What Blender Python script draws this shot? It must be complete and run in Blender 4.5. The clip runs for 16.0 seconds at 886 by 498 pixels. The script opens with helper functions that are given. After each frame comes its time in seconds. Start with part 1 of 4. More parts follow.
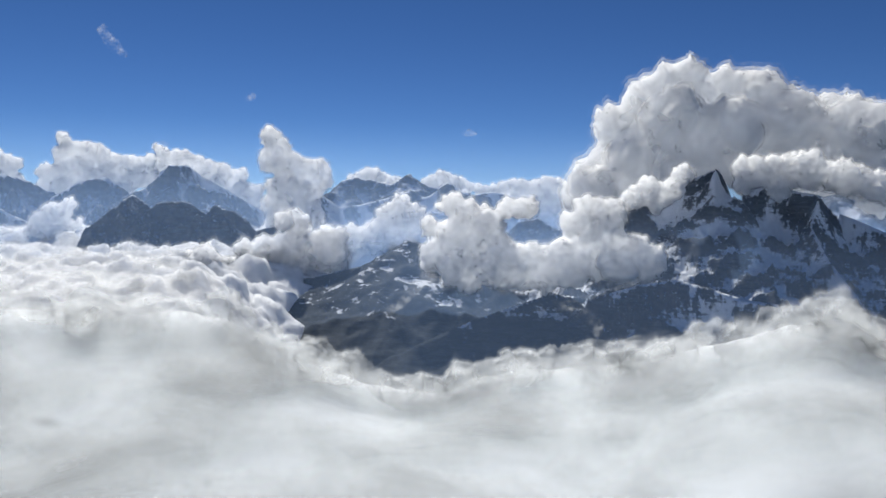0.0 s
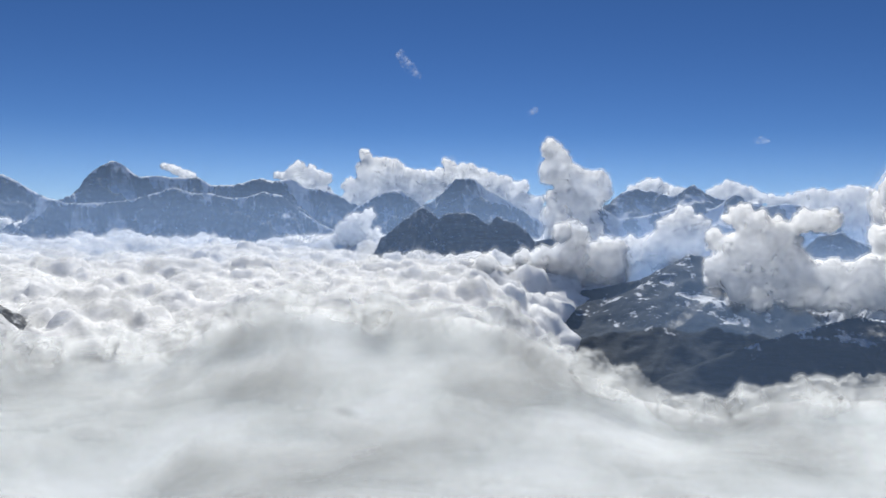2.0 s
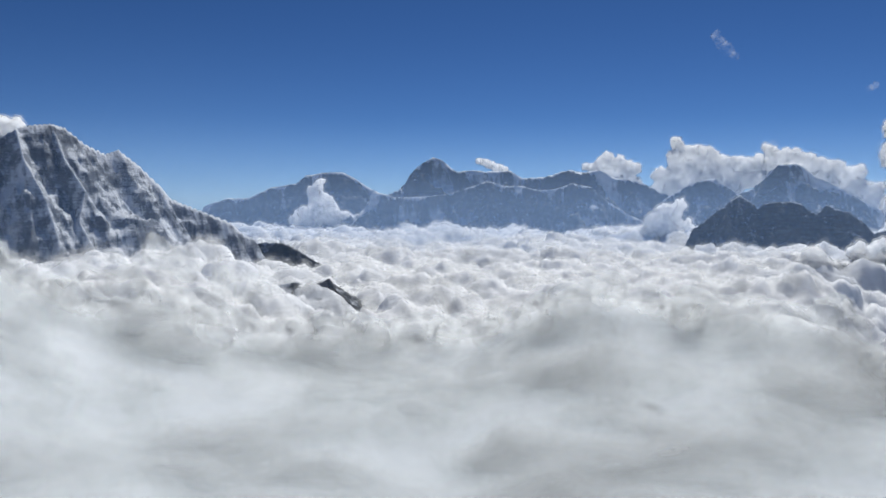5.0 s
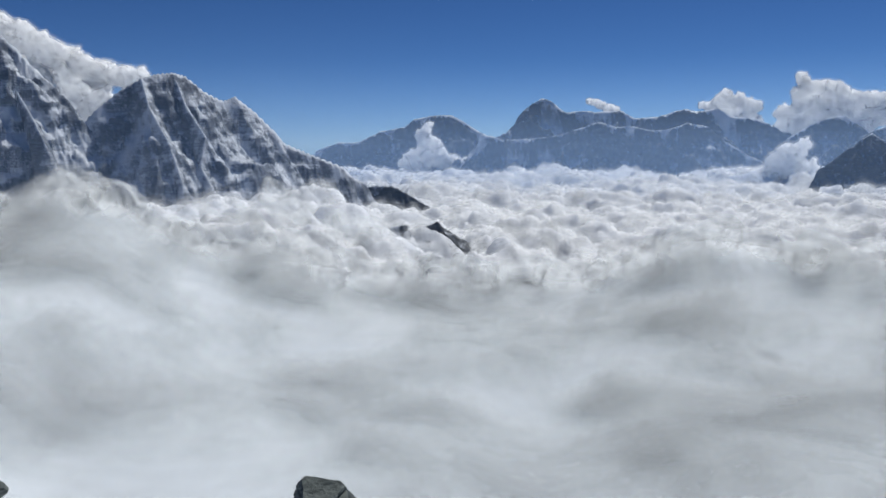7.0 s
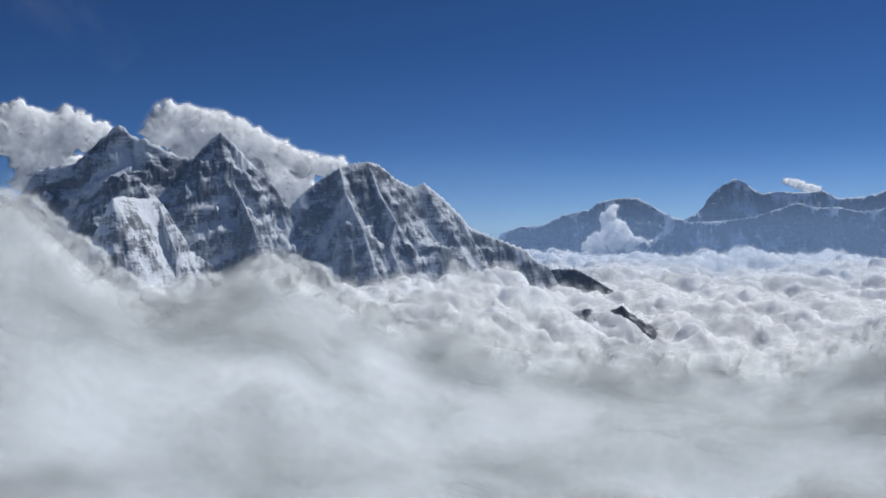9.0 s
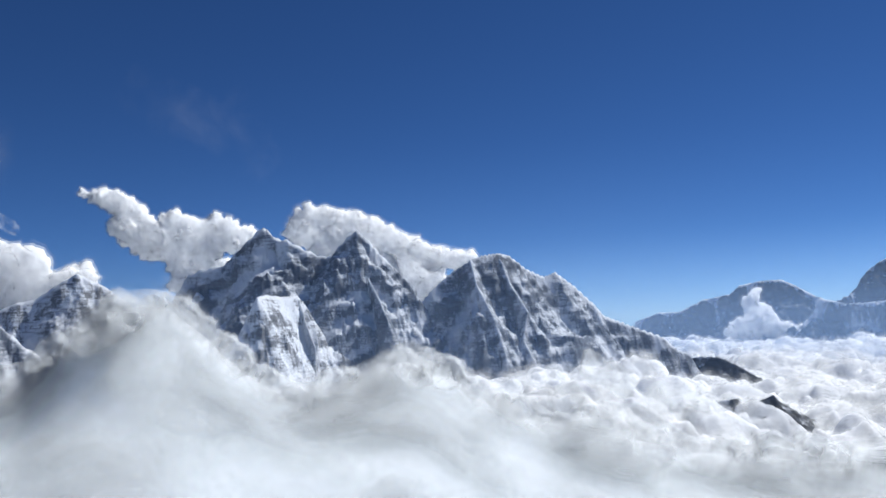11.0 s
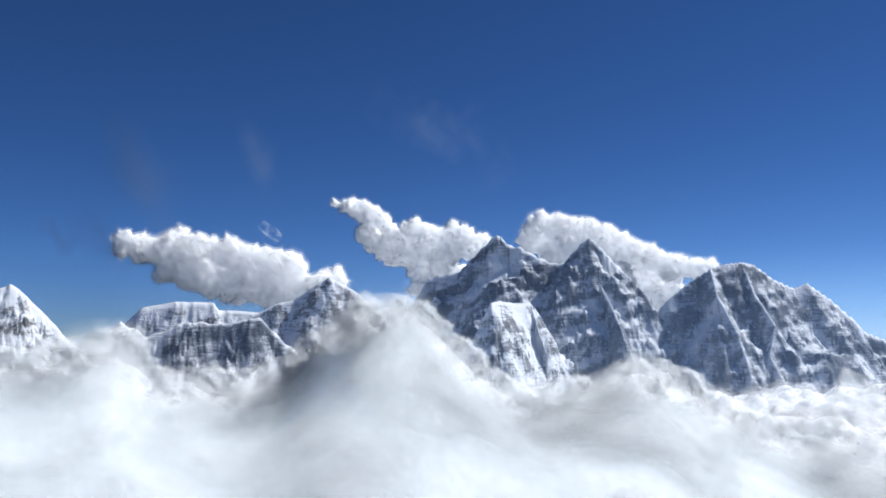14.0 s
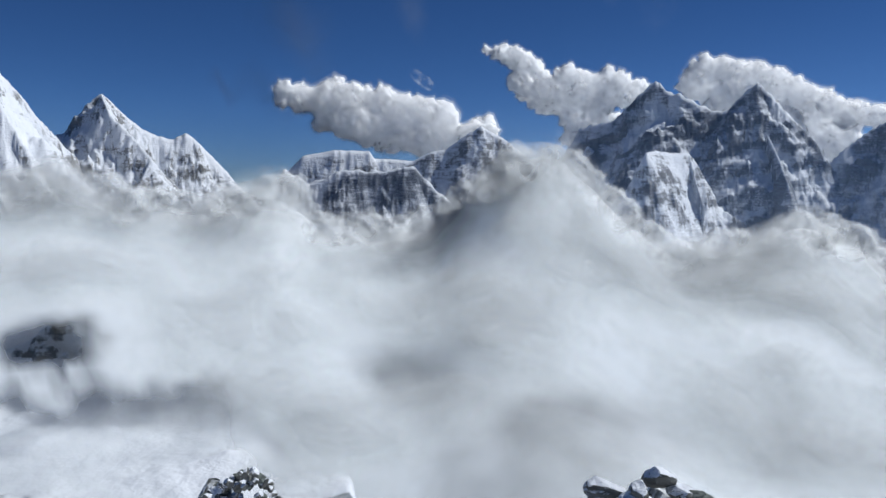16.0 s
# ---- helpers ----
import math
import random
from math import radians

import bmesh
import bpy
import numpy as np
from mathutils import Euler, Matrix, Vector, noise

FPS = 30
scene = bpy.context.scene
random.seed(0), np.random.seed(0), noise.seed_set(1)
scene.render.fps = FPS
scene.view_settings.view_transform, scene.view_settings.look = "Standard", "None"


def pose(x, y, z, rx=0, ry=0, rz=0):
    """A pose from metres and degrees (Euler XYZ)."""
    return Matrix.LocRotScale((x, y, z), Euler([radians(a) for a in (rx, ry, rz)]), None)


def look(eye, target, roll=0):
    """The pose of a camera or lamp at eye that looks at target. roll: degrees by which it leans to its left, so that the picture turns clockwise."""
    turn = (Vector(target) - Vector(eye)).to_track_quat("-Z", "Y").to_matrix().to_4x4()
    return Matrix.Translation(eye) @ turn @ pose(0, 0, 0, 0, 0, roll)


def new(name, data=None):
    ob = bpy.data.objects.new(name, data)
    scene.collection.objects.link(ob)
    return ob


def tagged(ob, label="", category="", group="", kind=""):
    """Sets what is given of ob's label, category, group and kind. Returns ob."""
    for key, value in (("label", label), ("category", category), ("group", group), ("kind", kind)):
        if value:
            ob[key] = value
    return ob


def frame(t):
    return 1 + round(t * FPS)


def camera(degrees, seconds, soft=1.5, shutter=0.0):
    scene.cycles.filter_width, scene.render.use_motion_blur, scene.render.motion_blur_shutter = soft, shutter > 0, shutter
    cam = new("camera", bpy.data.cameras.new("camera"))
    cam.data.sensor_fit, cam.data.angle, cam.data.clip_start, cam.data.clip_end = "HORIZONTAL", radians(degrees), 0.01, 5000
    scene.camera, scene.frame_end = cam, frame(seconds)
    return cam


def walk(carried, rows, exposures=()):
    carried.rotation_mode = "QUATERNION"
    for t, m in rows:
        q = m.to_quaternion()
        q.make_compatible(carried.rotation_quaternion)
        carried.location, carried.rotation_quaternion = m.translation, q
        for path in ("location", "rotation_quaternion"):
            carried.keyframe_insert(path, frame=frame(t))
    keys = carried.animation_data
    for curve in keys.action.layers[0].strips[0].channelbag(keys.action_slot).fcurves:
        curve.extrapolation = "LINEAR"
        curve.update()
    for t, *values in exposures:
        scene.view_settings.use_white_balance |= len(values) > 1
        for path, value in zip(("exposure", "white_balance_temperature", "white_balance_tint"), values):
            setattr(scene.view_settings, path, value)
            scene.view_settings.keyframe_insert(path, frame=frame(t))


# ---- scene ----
# The world is a summit over a sea of clouds; the eye stands at (0, 0, 1.7), bearings run leftwards from +y.
EYE = 1.7
cam = camera(57.3, 16.0)


def shot(yaw, pitch, roll):
    return pose(0, 0, EYE, 90 + pitch, 0, yaw) @ pose(0, 0, 0, 0, 0, roll)


VIEWS = [
    (0.0, 0.00, -3.00, 0.70), (0.5, 4.01, -1.38, 0.74), (1.0, 9.18, -1.56, 0.83), (1.5, 14.32, -2.22, 0.99),
    (2.0, 19.49, -2.46, 0.94), (2.5, 23.99, -2.36, 0.68), (3.0, 28.12, -2.23, 0.76), (3.5, 32.15, -1.56, 0.73),
    (4.0, 36.10, -0.94, 0.39), (4.2, 37.60, -1.10, 0.25), (6.3, 44.80, -7.19, 0.33), (6.5, 45.89, -7.40, 0.17),
    (7.0, 48.65, -7.33, -0.36), (7.5, 52.06, -6.00, -0.50), (8.0, 55.36, -4.75, -0.73), (8.5, 58.46, -3.04, -0.77),
    (9.0, 61.48, -1.38, -0.63), (9.5, 64.36, -0.15, -0.56), (12.0, 74.76, 8.91, -2.49), (12.5, 77.33, 9.61, -2.05),
    (13.0, 80.54, 7.82, -1.87), (13.5, 84.76, 7.77, -1.35), (14.0, 86.95, 6.10, -0.14), (14.5, 89.57, 3.55, 0.84),
    (15.0, 92.40, 0.10, 0.26), (15.5, 95.41, -2.95, 0.16), (16.0, 97.51, -4.55, 0.53)]
EXPOSURES = [(0.0, 0.06, 6500, 7), (2.0, 0.06, 6500, 7), (4.0, -0.08, 6400, 7), (7.0, -0.32, 6200, 7), (9.5, -0.33, 6100, 7), (12.0, 0.36, 6100, 8), (14.0, 0.3, 6100, 8), (16.0, -0.18, 6050, 7)]
walk(cam, [(t, shot(y, p, r)) for t, y, p, r in VIEWS], EXPOSURES)

# ---- world and sun ----
SUN_BEARING, SUN_HEIGHT = 20.0, 45.0
world = bpy.data.worlds.new("world")
scene.world = world
world.use_nodes = True
wn = world.node_tree.nodes
sky = wn.new("ShaderNodeTexSky")
sky.sky_type = "NISHITA"
sky.sun_disc = False
sky.sun_elevation = radians(SUN_HEIGHT)
sky.sun_rotation = radians(-SUN_BEARING)
sky.altitude = 5500
sky.air_density = 0.8
sky.dust_density = 0.0
sky.ozone_density = 4.0
wn["Background"].inputs["Strength"].default_value = 0.069
deep = wn.new("ShaderNodeHueSaturation")
deep.inputs["Hue"].default_value = 0.507
deep.inputs["Saturation"].default_value = 1.16
world.node_tree.links.new(sky.outputs[0], deep.inputs["Color"])
world.node_tree.links.new(deep.outputs[0], wn["Background"].inputs["Color"])
sun = new("sun", bpy.data.lights.new("sun", "SUN"))
sun.data.energy = 4.0
sun.data.angle = radians(0.55)
sun.data.color = (1.0, 0.975, 0.945)
sun_from = Vector((-math.sin(radians(SUN_BEARING)) * math.cos(radians(SUN_HEIGHT)),
                   math.cos(radians(SUN_BEARING)) * math.cos(radians(SUN_HEIGHT)), math.sin(radians(SUN_HEIGHT))))
sun.matrix_world = look(sun_from * 100, (0, 0, 0))
scene.cycles.transparent_max_bounces = 128


# ---- materials ----
class Nodes:
    """A short way to wire a node material."""

    def __init__(self, name):
        self.mat = bpy.data.materials.new(name)
        self.mat.use_nodes = True
        self.tree = self.mat.node_tree
        self.tree.nodes.clear()
        self.out = self.add("ShaderNodeOutputMaterial")

    def add(self, kind, **values):
        node = self.tree.nodes.new(kind)
        for key, value in values.items():
            node.inputs[key.replace("_", " ")].default_value = value
        return node

    def link(self, a, b):
        self.tree.links.new(a, b)

    def where(self):
        return self.add("ShaderNodeNewGeometry")

    def noise(self, vector, scale, detail=6.0, rough=0.55, distort=0.0):
        n = self.add("ShaderNodeTexNoise", Scale=scale, Detail=detail, Roughness=rough, Distortion=distort)
        self.link(vector, n.inputs["Vector"])
        return n.outputs["Fac"]

    def math(self, op, a, b=0.0, clamp=False):
        n = self.tree.nodes.new("ShaderNodeMath")
        n.operation, n.use_clamp = op, clamp
        for i, v in enumerate((a, b)):
            if isinstance(v, (int, float)):
                n.inputs[i].default_value = v
            else:
                self.link(v, n.inputs[i])
        return n.outputs[0]

    def span(self, v, lo, hi, to_lo=0.0, to_hi=1.0):
        n = self.tree.nodes.new("ShaderNodeMapRange")
        n.interpolation_type = "SMOOTHSTEP"
        self.link(v, n.inputs["Value"])
        for key, x in (("From Min", lo), ("From Max", hi), ("To Min", to_lo), ("To Max", to_hi)):
            n.inputs[key].default_value = x
        return n.outputs["Result"]

    def mix(self, fac, a, b):
        n = self.tree.nodes.new("ShaderNodeMix")
        n.data_type = "RGBA"
        self.link(fac, n.inputs["Factor"])
        for key, v in ((6, a), (7, b)):
            if isinstance(v, tuple):
                n.inputs[key].default_value = (*v, 1)
            else:
                self.link(v, n.inputs[key])
        return n.outputs[2]

    def bump(self, height, strength, distance):
        n = self.add("ShaderNodeBump", Strength=strength, Distance=distance)
        self.link(height, n.inputs["Height"])
        return n.outputs[0]

    def stretch(self, vector, x, y, z):
        n = self.tree.nodes.new("ShaderNodeMapping")
        self.link(vector, n.inputs["Vector"])
        n.inputs["Scale"].default_value = (x, y, z)
        return n.outputs[0]


def rock_and_snow(name, scale, snow_from, snow_to, rock=(0.11, 0.105, 0.1), rock2=(0.05, 0.05, 0.052), patchy=0.35, streak=0.25, line=None, relief=0.5, most=1.0, run=1.0, hollow=0.5):
    """Rock with strata, snow on ledges and in gullies; scale is the metres of the main patches, line the heights between which snow thins out."""
    n = Nodes(name)
    g = n.where()
    p = g.outputs["Position"]
    sep = n.add("ShaderNodeSeparateXYZ")
    n.link(g.outputs["Normal"], sep.inputs[0])
    big = n.noise(p, 0.5 / scale, 8, 0.6)
    fine = n.noise(p, 4.0 / scale, 5, 0.6)
    bands = n.noise(n.stretch(p, 0.3, 0.3, 2.2), 1.8 / scale, 5, 0.6, 0.4)
    lines = n.noise(n.stretch(p, 2.2, 2.2, 0.35), 1.5 / scale, 5, 0.6)
    at = n.tree.nodes.new("ShaderNodeAttribute")
    at.attribute_name = "gully"
    a = n.math("ADD", n.math("MULTIPLY", sep.outputs["Z"], 0.6), n.math("MULTIPLY", at.outputs["Fac"], hollow))
    a = n.math("ADD", a, n.math("MULTIPLY", n.math("SUBTRACT", big, 0.5), patchy * 1.6))
    a = n.math("ADD", a, n.math("MULTIPLY", n.math("SUBTRACT", fine, 0.5), patchy * 0.8))
    a = n.math("ADD", a, n.math("MULTIPLY", n.math("SUBTRACT", bands, 0.5), streak * 1.8))
    a = n.math("ADD", a, n.math("MULTIPLY", n.math("SUBTRACT", lines, 0.5), streak * 1.5 * run))
    if line:
        height = n.add("ShaderNodeSeparateXYZ")
        n.link(p, height.inputs[0])
        a = n.math("ADD", a, n.span(height.outputs["Z"], line[0], line[1], -1.0, 0.0))
    snow = n.span(a, snow_from, snow_to, 0.0, most)
    stone = n.mix(n.span(bands, 0.35, 0.65), rock, rock2)
    white = n.mix(big, (0.74, 0.77, 0.82), (0.86, 0.87, 0.89))
    b = n.add("ShaderNodeBsdfPrincipled", Roughness=0.85)
    b.inputs["Specular IOR Level"].default_value = 0.1
    n.link(n.mix(snow, stone, white), b.inputs["Base Color"])
    grain = n.math("ADD", n.math("MULTIPLY", fine, 0.6), n.math("ADD", bands, n.math("MULTIPLY", lines, run)))
    n.link(n.bump(grain, relief, scale * 0.15), b.inputs["Normal"])
    n.link(b.outputs[0], n.out.inputs["Surface"])
    return n.mat


def softened(n, amount, way):
    """A surface normal leant towards the light, or away from it, since vapour scatters it all round."""
    mix = n.tree.nodes.new("ShaderNodeMix")
    mix.data_type = "VECTOR"
    mix.inputs["Factor"].default_value = amount
    n.link(n.where().outputs["Normal"], mix.inputs[4])
    mix.inputs[5].default_value = tuple(sun_from * way)
    v = n.tree.nodes.new("ShaderNodeVectorMath")
    v.operation = "NORMALIZE"
    n.link(mix.outputs[1], v.inputs[0])
    return v.outputs[0]


def dense_vapour(name, depth, white=(0.95, 0.955, 0.96), curls=None, contrast=1.7, most=0.97):
    """White vapour into which light sinks for about depth metres; with curls of that many metres it is torn, and the mesh's thickness says how much of it there is."""
    n = Nodes(name)
    b = n.add("ShaderNodeBsdfPrincipled", Roughness=1.0)
    b.inputs["Base Color"].default_value = (*white, 1)
    b.inputs["Specular IOR Level"].default_value = 0.0
    b.inputs["Subsurface Weight"].default_value = 1.0
    b.inputs["Subsurface Radius"].default_value = (1.0, 1.0, 1.0)
    b.inputs["Subsurface Scale"].default_value = depth
    if curls is None:
        n.link(b.outputs[0], n.out.inputs["Surface"])
        return n.mat
    at = n.tree.nodes.new("ShaderNodeAttribute")
    at.attribute_name = "thickness"
    fill = at.outputs["Fac"]
    if curls:
        curl = n.noise(n.where().outputs["Position"], 1.0 / curls, 3, 0.5, 0.1)
        fill = n.math("ADD", n.math("MULTIPLY", n.math("SUBTRACT", curl, 0.5), contrast), fill, True)
    c = n.add("ShaderNodeBsdfTransparent")
    v = n.add("ShaderNodeMixShader")
    n.link(n.span(fill, 0.0, 1.0, 0.0, most), v.inputs[0])
    n.link(c.outputs[0], v.inputs[1])
    n.link(b.outputs[0], v.inputs[2])
    n.link(v.outputs[0], n.out.inputs["Surface"])
    return n.mat


def thin_vapour(name, size, contrast=1.6, soft=0.6, most=1.0, colour=(0.95, 0.955, 0.96), plain=False):
    """White vapour with curls of about size metres; the mesh's thickness says how much of it there is."""
    n = Nodes(name)
    p = n.where().outputs["Position"]
    at = n.tree.nodes.new("ShaderNodeAttribute")
    at.attribute_name = "thickness"
    fill = at.outputs["Fac"]
    if not plain:
        curl = n.noise(p, 1.0 / size, 5, 0.56, 0.3)
        fill = n.math("ADD", n.math("MULTIPLY", n.math("SUBTRACT", curl, 0.5), contrast), fill, True)
    d = n.add("ShaderNodeBsdfDiffuse")
    t = n.add("ShaderNodeBsdfTranslucent")
    for s, way in ((d, 1), (t, -1)):
        s.inputs["Color"].default_value = (*colour, 1)
        n.link(softened(n, soft, way), s.inputs["Normal"])
    m = n.add("ShaderNodeMixShader", Fac=0.5)
    n.link(d.outputs[0], m.inputs[1])
    n.link(t.outputs[0], m.inputs[2])
    c = n.add("ShaderNodeBsdfTransparent")
    v = n.add("ShaderNodeMixShader")
    n.link(n.span(fill, 0.0, 1.0, 0.0, most), v.inputs[0])
    n.link(c.outputs[0], v.inputs[1])
    n.link(m.outputs[0], v.inputs[2])
    n.link(v.outputs[0], n.out.inputs["Surface"])
    return n.mat


M_TWIN = rock_and_snow("grey_rock_dusted_with_snow", 17, 0.06, 0.38, rock=(0.19, 0.206, 0.238), rock2=(0.1, 0.11, 0.13), streak=0.32, run=0.3, patchy=0.3, most=0.92, relief=0.8)
M_SLAB = rock_and_snow("snow_plastered_rock", 15, -0.06, 0.22, rock=(0.22, 0.22, 0.225), rock2=(0.12, 0.122, 0.128), streak=0.36, run=0.8, patchy=0.3, relief=0.8)
M_FAR = rock_and_snow("far_snowy_rock", 80, 0.12, 0.44, hollow=0.8, rock=(0.1, 0.102, 0.108), streak=0.2, run=0.5, patchy=0.18, relief=0.7)
M_DARK = rock_and_snow("dark_rock", 36, 0.3, 0.75, rock=(0.085, 0.093, 0.105), streak=0.35, patchy=0.4)
M_WHITE = rock_and_snow("fluted_snow_face", 13, -0.03, 0.2, rock=(0.26, 0.255, 0.245), rock2=(0.13, 0.13, 0.13), patchy=0.5, streak=0.3, relief=0.7)
M_EAST = rock_and_snow("dark_rock_with_snow_patches", 30, 0.1, 0.3, rock=(0.085, 0.087, 0.092), rock2=(0.042, 0.044, 0.048), patchy=0.3, streak=0.38, hollow=0.9, line=(-420, -230))
M_SPUR = rock_and_snow("dark_valley_slope_with_snow_traces", 46, 0.42, 0.62, rock=(0.036, 0.043, 0.05), rock2=(0.02, 0.025, 0.031), patchy=0.16, streak=0.5, hollow=0.6, line=(-430, -240), relief=0.3)
M_VALLEY = rock_and_snow("brown_valley_slope", 120, 0.8, 1.0, rock=(0.06, 0.056, 0.05), rock2=(0.03, 0.03, 0.031), relief=0.15)
M_BOULDER = rock_and_snow("lichened_summit_rock", 0.22, 0.2, 0.34, rock=(0.2, 0.2, 0.18), rock2=(0.09, 0.092, 0.085), patchy=0.3, streak=0.12, relief=0.8)
M_BARE = rock_and_snow("bare_lichened_rock", 0.1, 0.7, 0.85, rock=(0.2, 0.22, 0.2), rock2=(0.075, 0.085, 0.08), patchy=0.3, streak=0.12, relief=0.8)
M_GLACIER = rock_and_snow("glacier_snow", 110, -0.35, -0.05, relief=0.3)
M_SNOW = rock_and_snow("summit_snow", 1.5, -0.6, -0.4, relief=0.3)
M_CLOUD = dense_vapour("cumulus", 420, (0.985, 0.987, 0.99))
PUFFS = {}


def puff_material(size):
    """The torn fringe of a cloud whose curls are about size metres."""
    step = max(8, 8 * round(size / 8))
    if step not in PUFFS:
        PUFFS[step] = thin_vapour("cumulus_edge", step, 1.3, 0.93, 0.34, (0.985, 0.987, 0.99))
    return PUFFS[step]


M_SEA = dense_vapour("cloud_sea", 30, (0.9, 0.905, 0.91))
M_SEA_WISPS = thin_vapour("cloud_sea_wisps", 48, 1.8, 0.85, 0.5, (0.79, 0.8, 0.81))
M_BANK = dense_vapour("fog_bank", 220, (0.78, 0.822, 0.852), 0)
M_FOG = thin_vapour("fog", 115, 2.0, 0.74, 0.4, (0.825, 0.852, 0.874))
M_PUFFS = thin_vapour("fog_puffs", 38, 1.7, 0.9, 0.34, (0.83, 0.86, 0.885))
M_CIRRUS = thin_vapour("cirrus", 260, 0.4, 0.8)
M_FLECK = thin_vapour("torn_cloud", 26, 1.3, 0.93, 0.3)
# Blue sheet colour stands in for light scattered by distant air.
M_HAZE_TINT = thin_vapour("haze", 500, 0.0, 0.8, 1.0, (0.31, 0.48, 0.82), True)

# ---- shapes ----
TABLE = np.random.RandomState(5).permutation(256)
DIRS = np.random.RandomState(6).normal(size=(256, 3))
DIRS /= np.linalg.norm(DIRS, axis=1)[:, None]


def perlin(x, y, z):
    """Gradient noise, about -1 to 1."""
    xi, yi, zi = (np.floor(v).astype(np.int64) for v in (x, y, z))
    xf, yf, zf = x - xi, y - yi, z - zi
    u, v, w = (f * f * f * (f * (f * 6 - 15) + 10) for f in (xf, yf, zf))
    total = 0.0
    for i in (0, 1):
        for j in (0, 1):
            ij = TABLE[(TABLE[(xi + i) & 255] + yi + j) & 255]
            for k in (0, 1):
                d = DIRS[TABLE[(ij + zi + k) & 255]]
                dot = d[..., 0] * (xf - i) + d[..., 1] * (yf - j) + d[..., 2] * (zf - k)
                total = total + dot * (u if i else 1 - u) * (v if j else 1 - v) * (w if k else 1 - w)
    return total * 1.5


def layered(x, y, z, octaves, kind="plain", gain=0.5):
    """Noise in octaves: plain; ridged, with sharp crests; billow, with round lumps and creases."""
    total, size, most = 0.0, 1.0, 0.0
    for _ in range(octaves):
        n = perlin(x, y, z)
        if kind == "ridged":
            n = 1 - 2 * np.abs(n)
        elif kind == "billow":
            n = 2 * np.abs(n) - 0.5
        total, most, size = total + n * size, most + size, size * gain
        x, y, z = x * 2.07 + 11.3, y * 2.07 + 5.7, z * 2.07 + 3.1
    return total / most


def domes(x, y, seed):
    """Round heads packed side by side, 0 to 1, with creases between them."""
    xi, yi = np.floor(x).astype(np.int64), np.floor(y).astype(np.int64)
    best = np.zeros(x.shape)
    for i in (-1, 0, 1):
        for j in (-1, 0, 1):
            d = DIRS[TABLE[(TABLE[(xi + i + 31 * seed) & 255] + yi + j) & 255]]
            far2 = (x - xi - i - 0.5 - 0.45 * d[..., 0]) ** 2 + (y - yi - j - 0.5 - 0.45 * d[..., 1]) ** 2
            best = np.maximum(best, (0.75 + 0.25 * d[..., 2]) * np.sqrt(np.clip(1 - far2 / 0.5, 0, 1)))
    return best


def mesh_of(name, verts, faces, material, smooth=True):
    me = bpy.data.meshes.new(name)
    nv, nf, k = len(verts), len(faces), faces.shape[1]
    me.vertices.add(nv)
    me.vertices.foreach_set("co", np.ascontiguousarray(verts, np.float32).ravel())
    me.loops.add(nf * k)
    me.loops.foreach_set("vertex_index", np.ascontiguousarray(faces, np.int32).ravel())
    me.polygons.add(nf)
    me.polygons.foreach_set("loop_start", np.arange(0, nf * k, k, dtype=np.int32))
    me.polygons.foreach_set("use_smooth", np.full(nf, smooth))
    me.update(calc_edges=True)
    me.materials.append(material)
    return me


def quads(rows, cols):
    i = np.arange((rows - 1) * (cols - 1))
    a = i // (cols - 1) * cols + i % (cols - 1)
    return np.stack([a, a + 1, a + cols + 1, a + cols], 1)


def sheet(name, x, y, z, material, parent=None):
    """A mesh object from a net of points; rows run outwards, columns leftwards."""
    verts = np.stack([x, y, z], -1).reshape(-1, 3)
    ob = new(name, mesh_of(name, verts, quads(*x.shape), material))
    ob.parent = parent
    return ob


def smooth_at(x, table):
    """A value between the rows of a table of (x, value), eased."""
    t = np.array(sorted(table))
    fine = np.linspace(t[0, 0], t[-1, 0], 600)
    v = np.interp(fine, t[:, 0], t[:, 1])
    v = np.convolve(np.pad(v, 6, "edge"), np.hanning(15)[1:-1] / np.hanning(15).sum(), "valid")
    return np.interp(x, fine, v)


def point(az, el, dist):
    a = math.radians(az)
    return (-math.sin(a) * dist, math.cos(a) * dist, EYE + dist * math.tan(math.radians(el)))


def ridge(line, near, far=None, bow=0.0):
    """World points of a crest whose summits and saddles lie at these bearings and heights of angle, from near to far metres away."""
    far = near if far is None else far
    n = len(line) - 1
    return [point(a, e, near + (far - near) * i / n + bow * math.sin(math.pi * i / n)) for i, (a, e) in enumerate(line)]


def set_value(ob, key, values):
    at = ob.data.attributes.new(key, "FLOAT", "POINT")
    at.data.foreach_set("value", np.ascontiguousarray(np.broadcast_to(values, (len(ob.data.vertices),)), np.float32))


def set_density(ob, values):
    set_value(ob, "thickness", values)


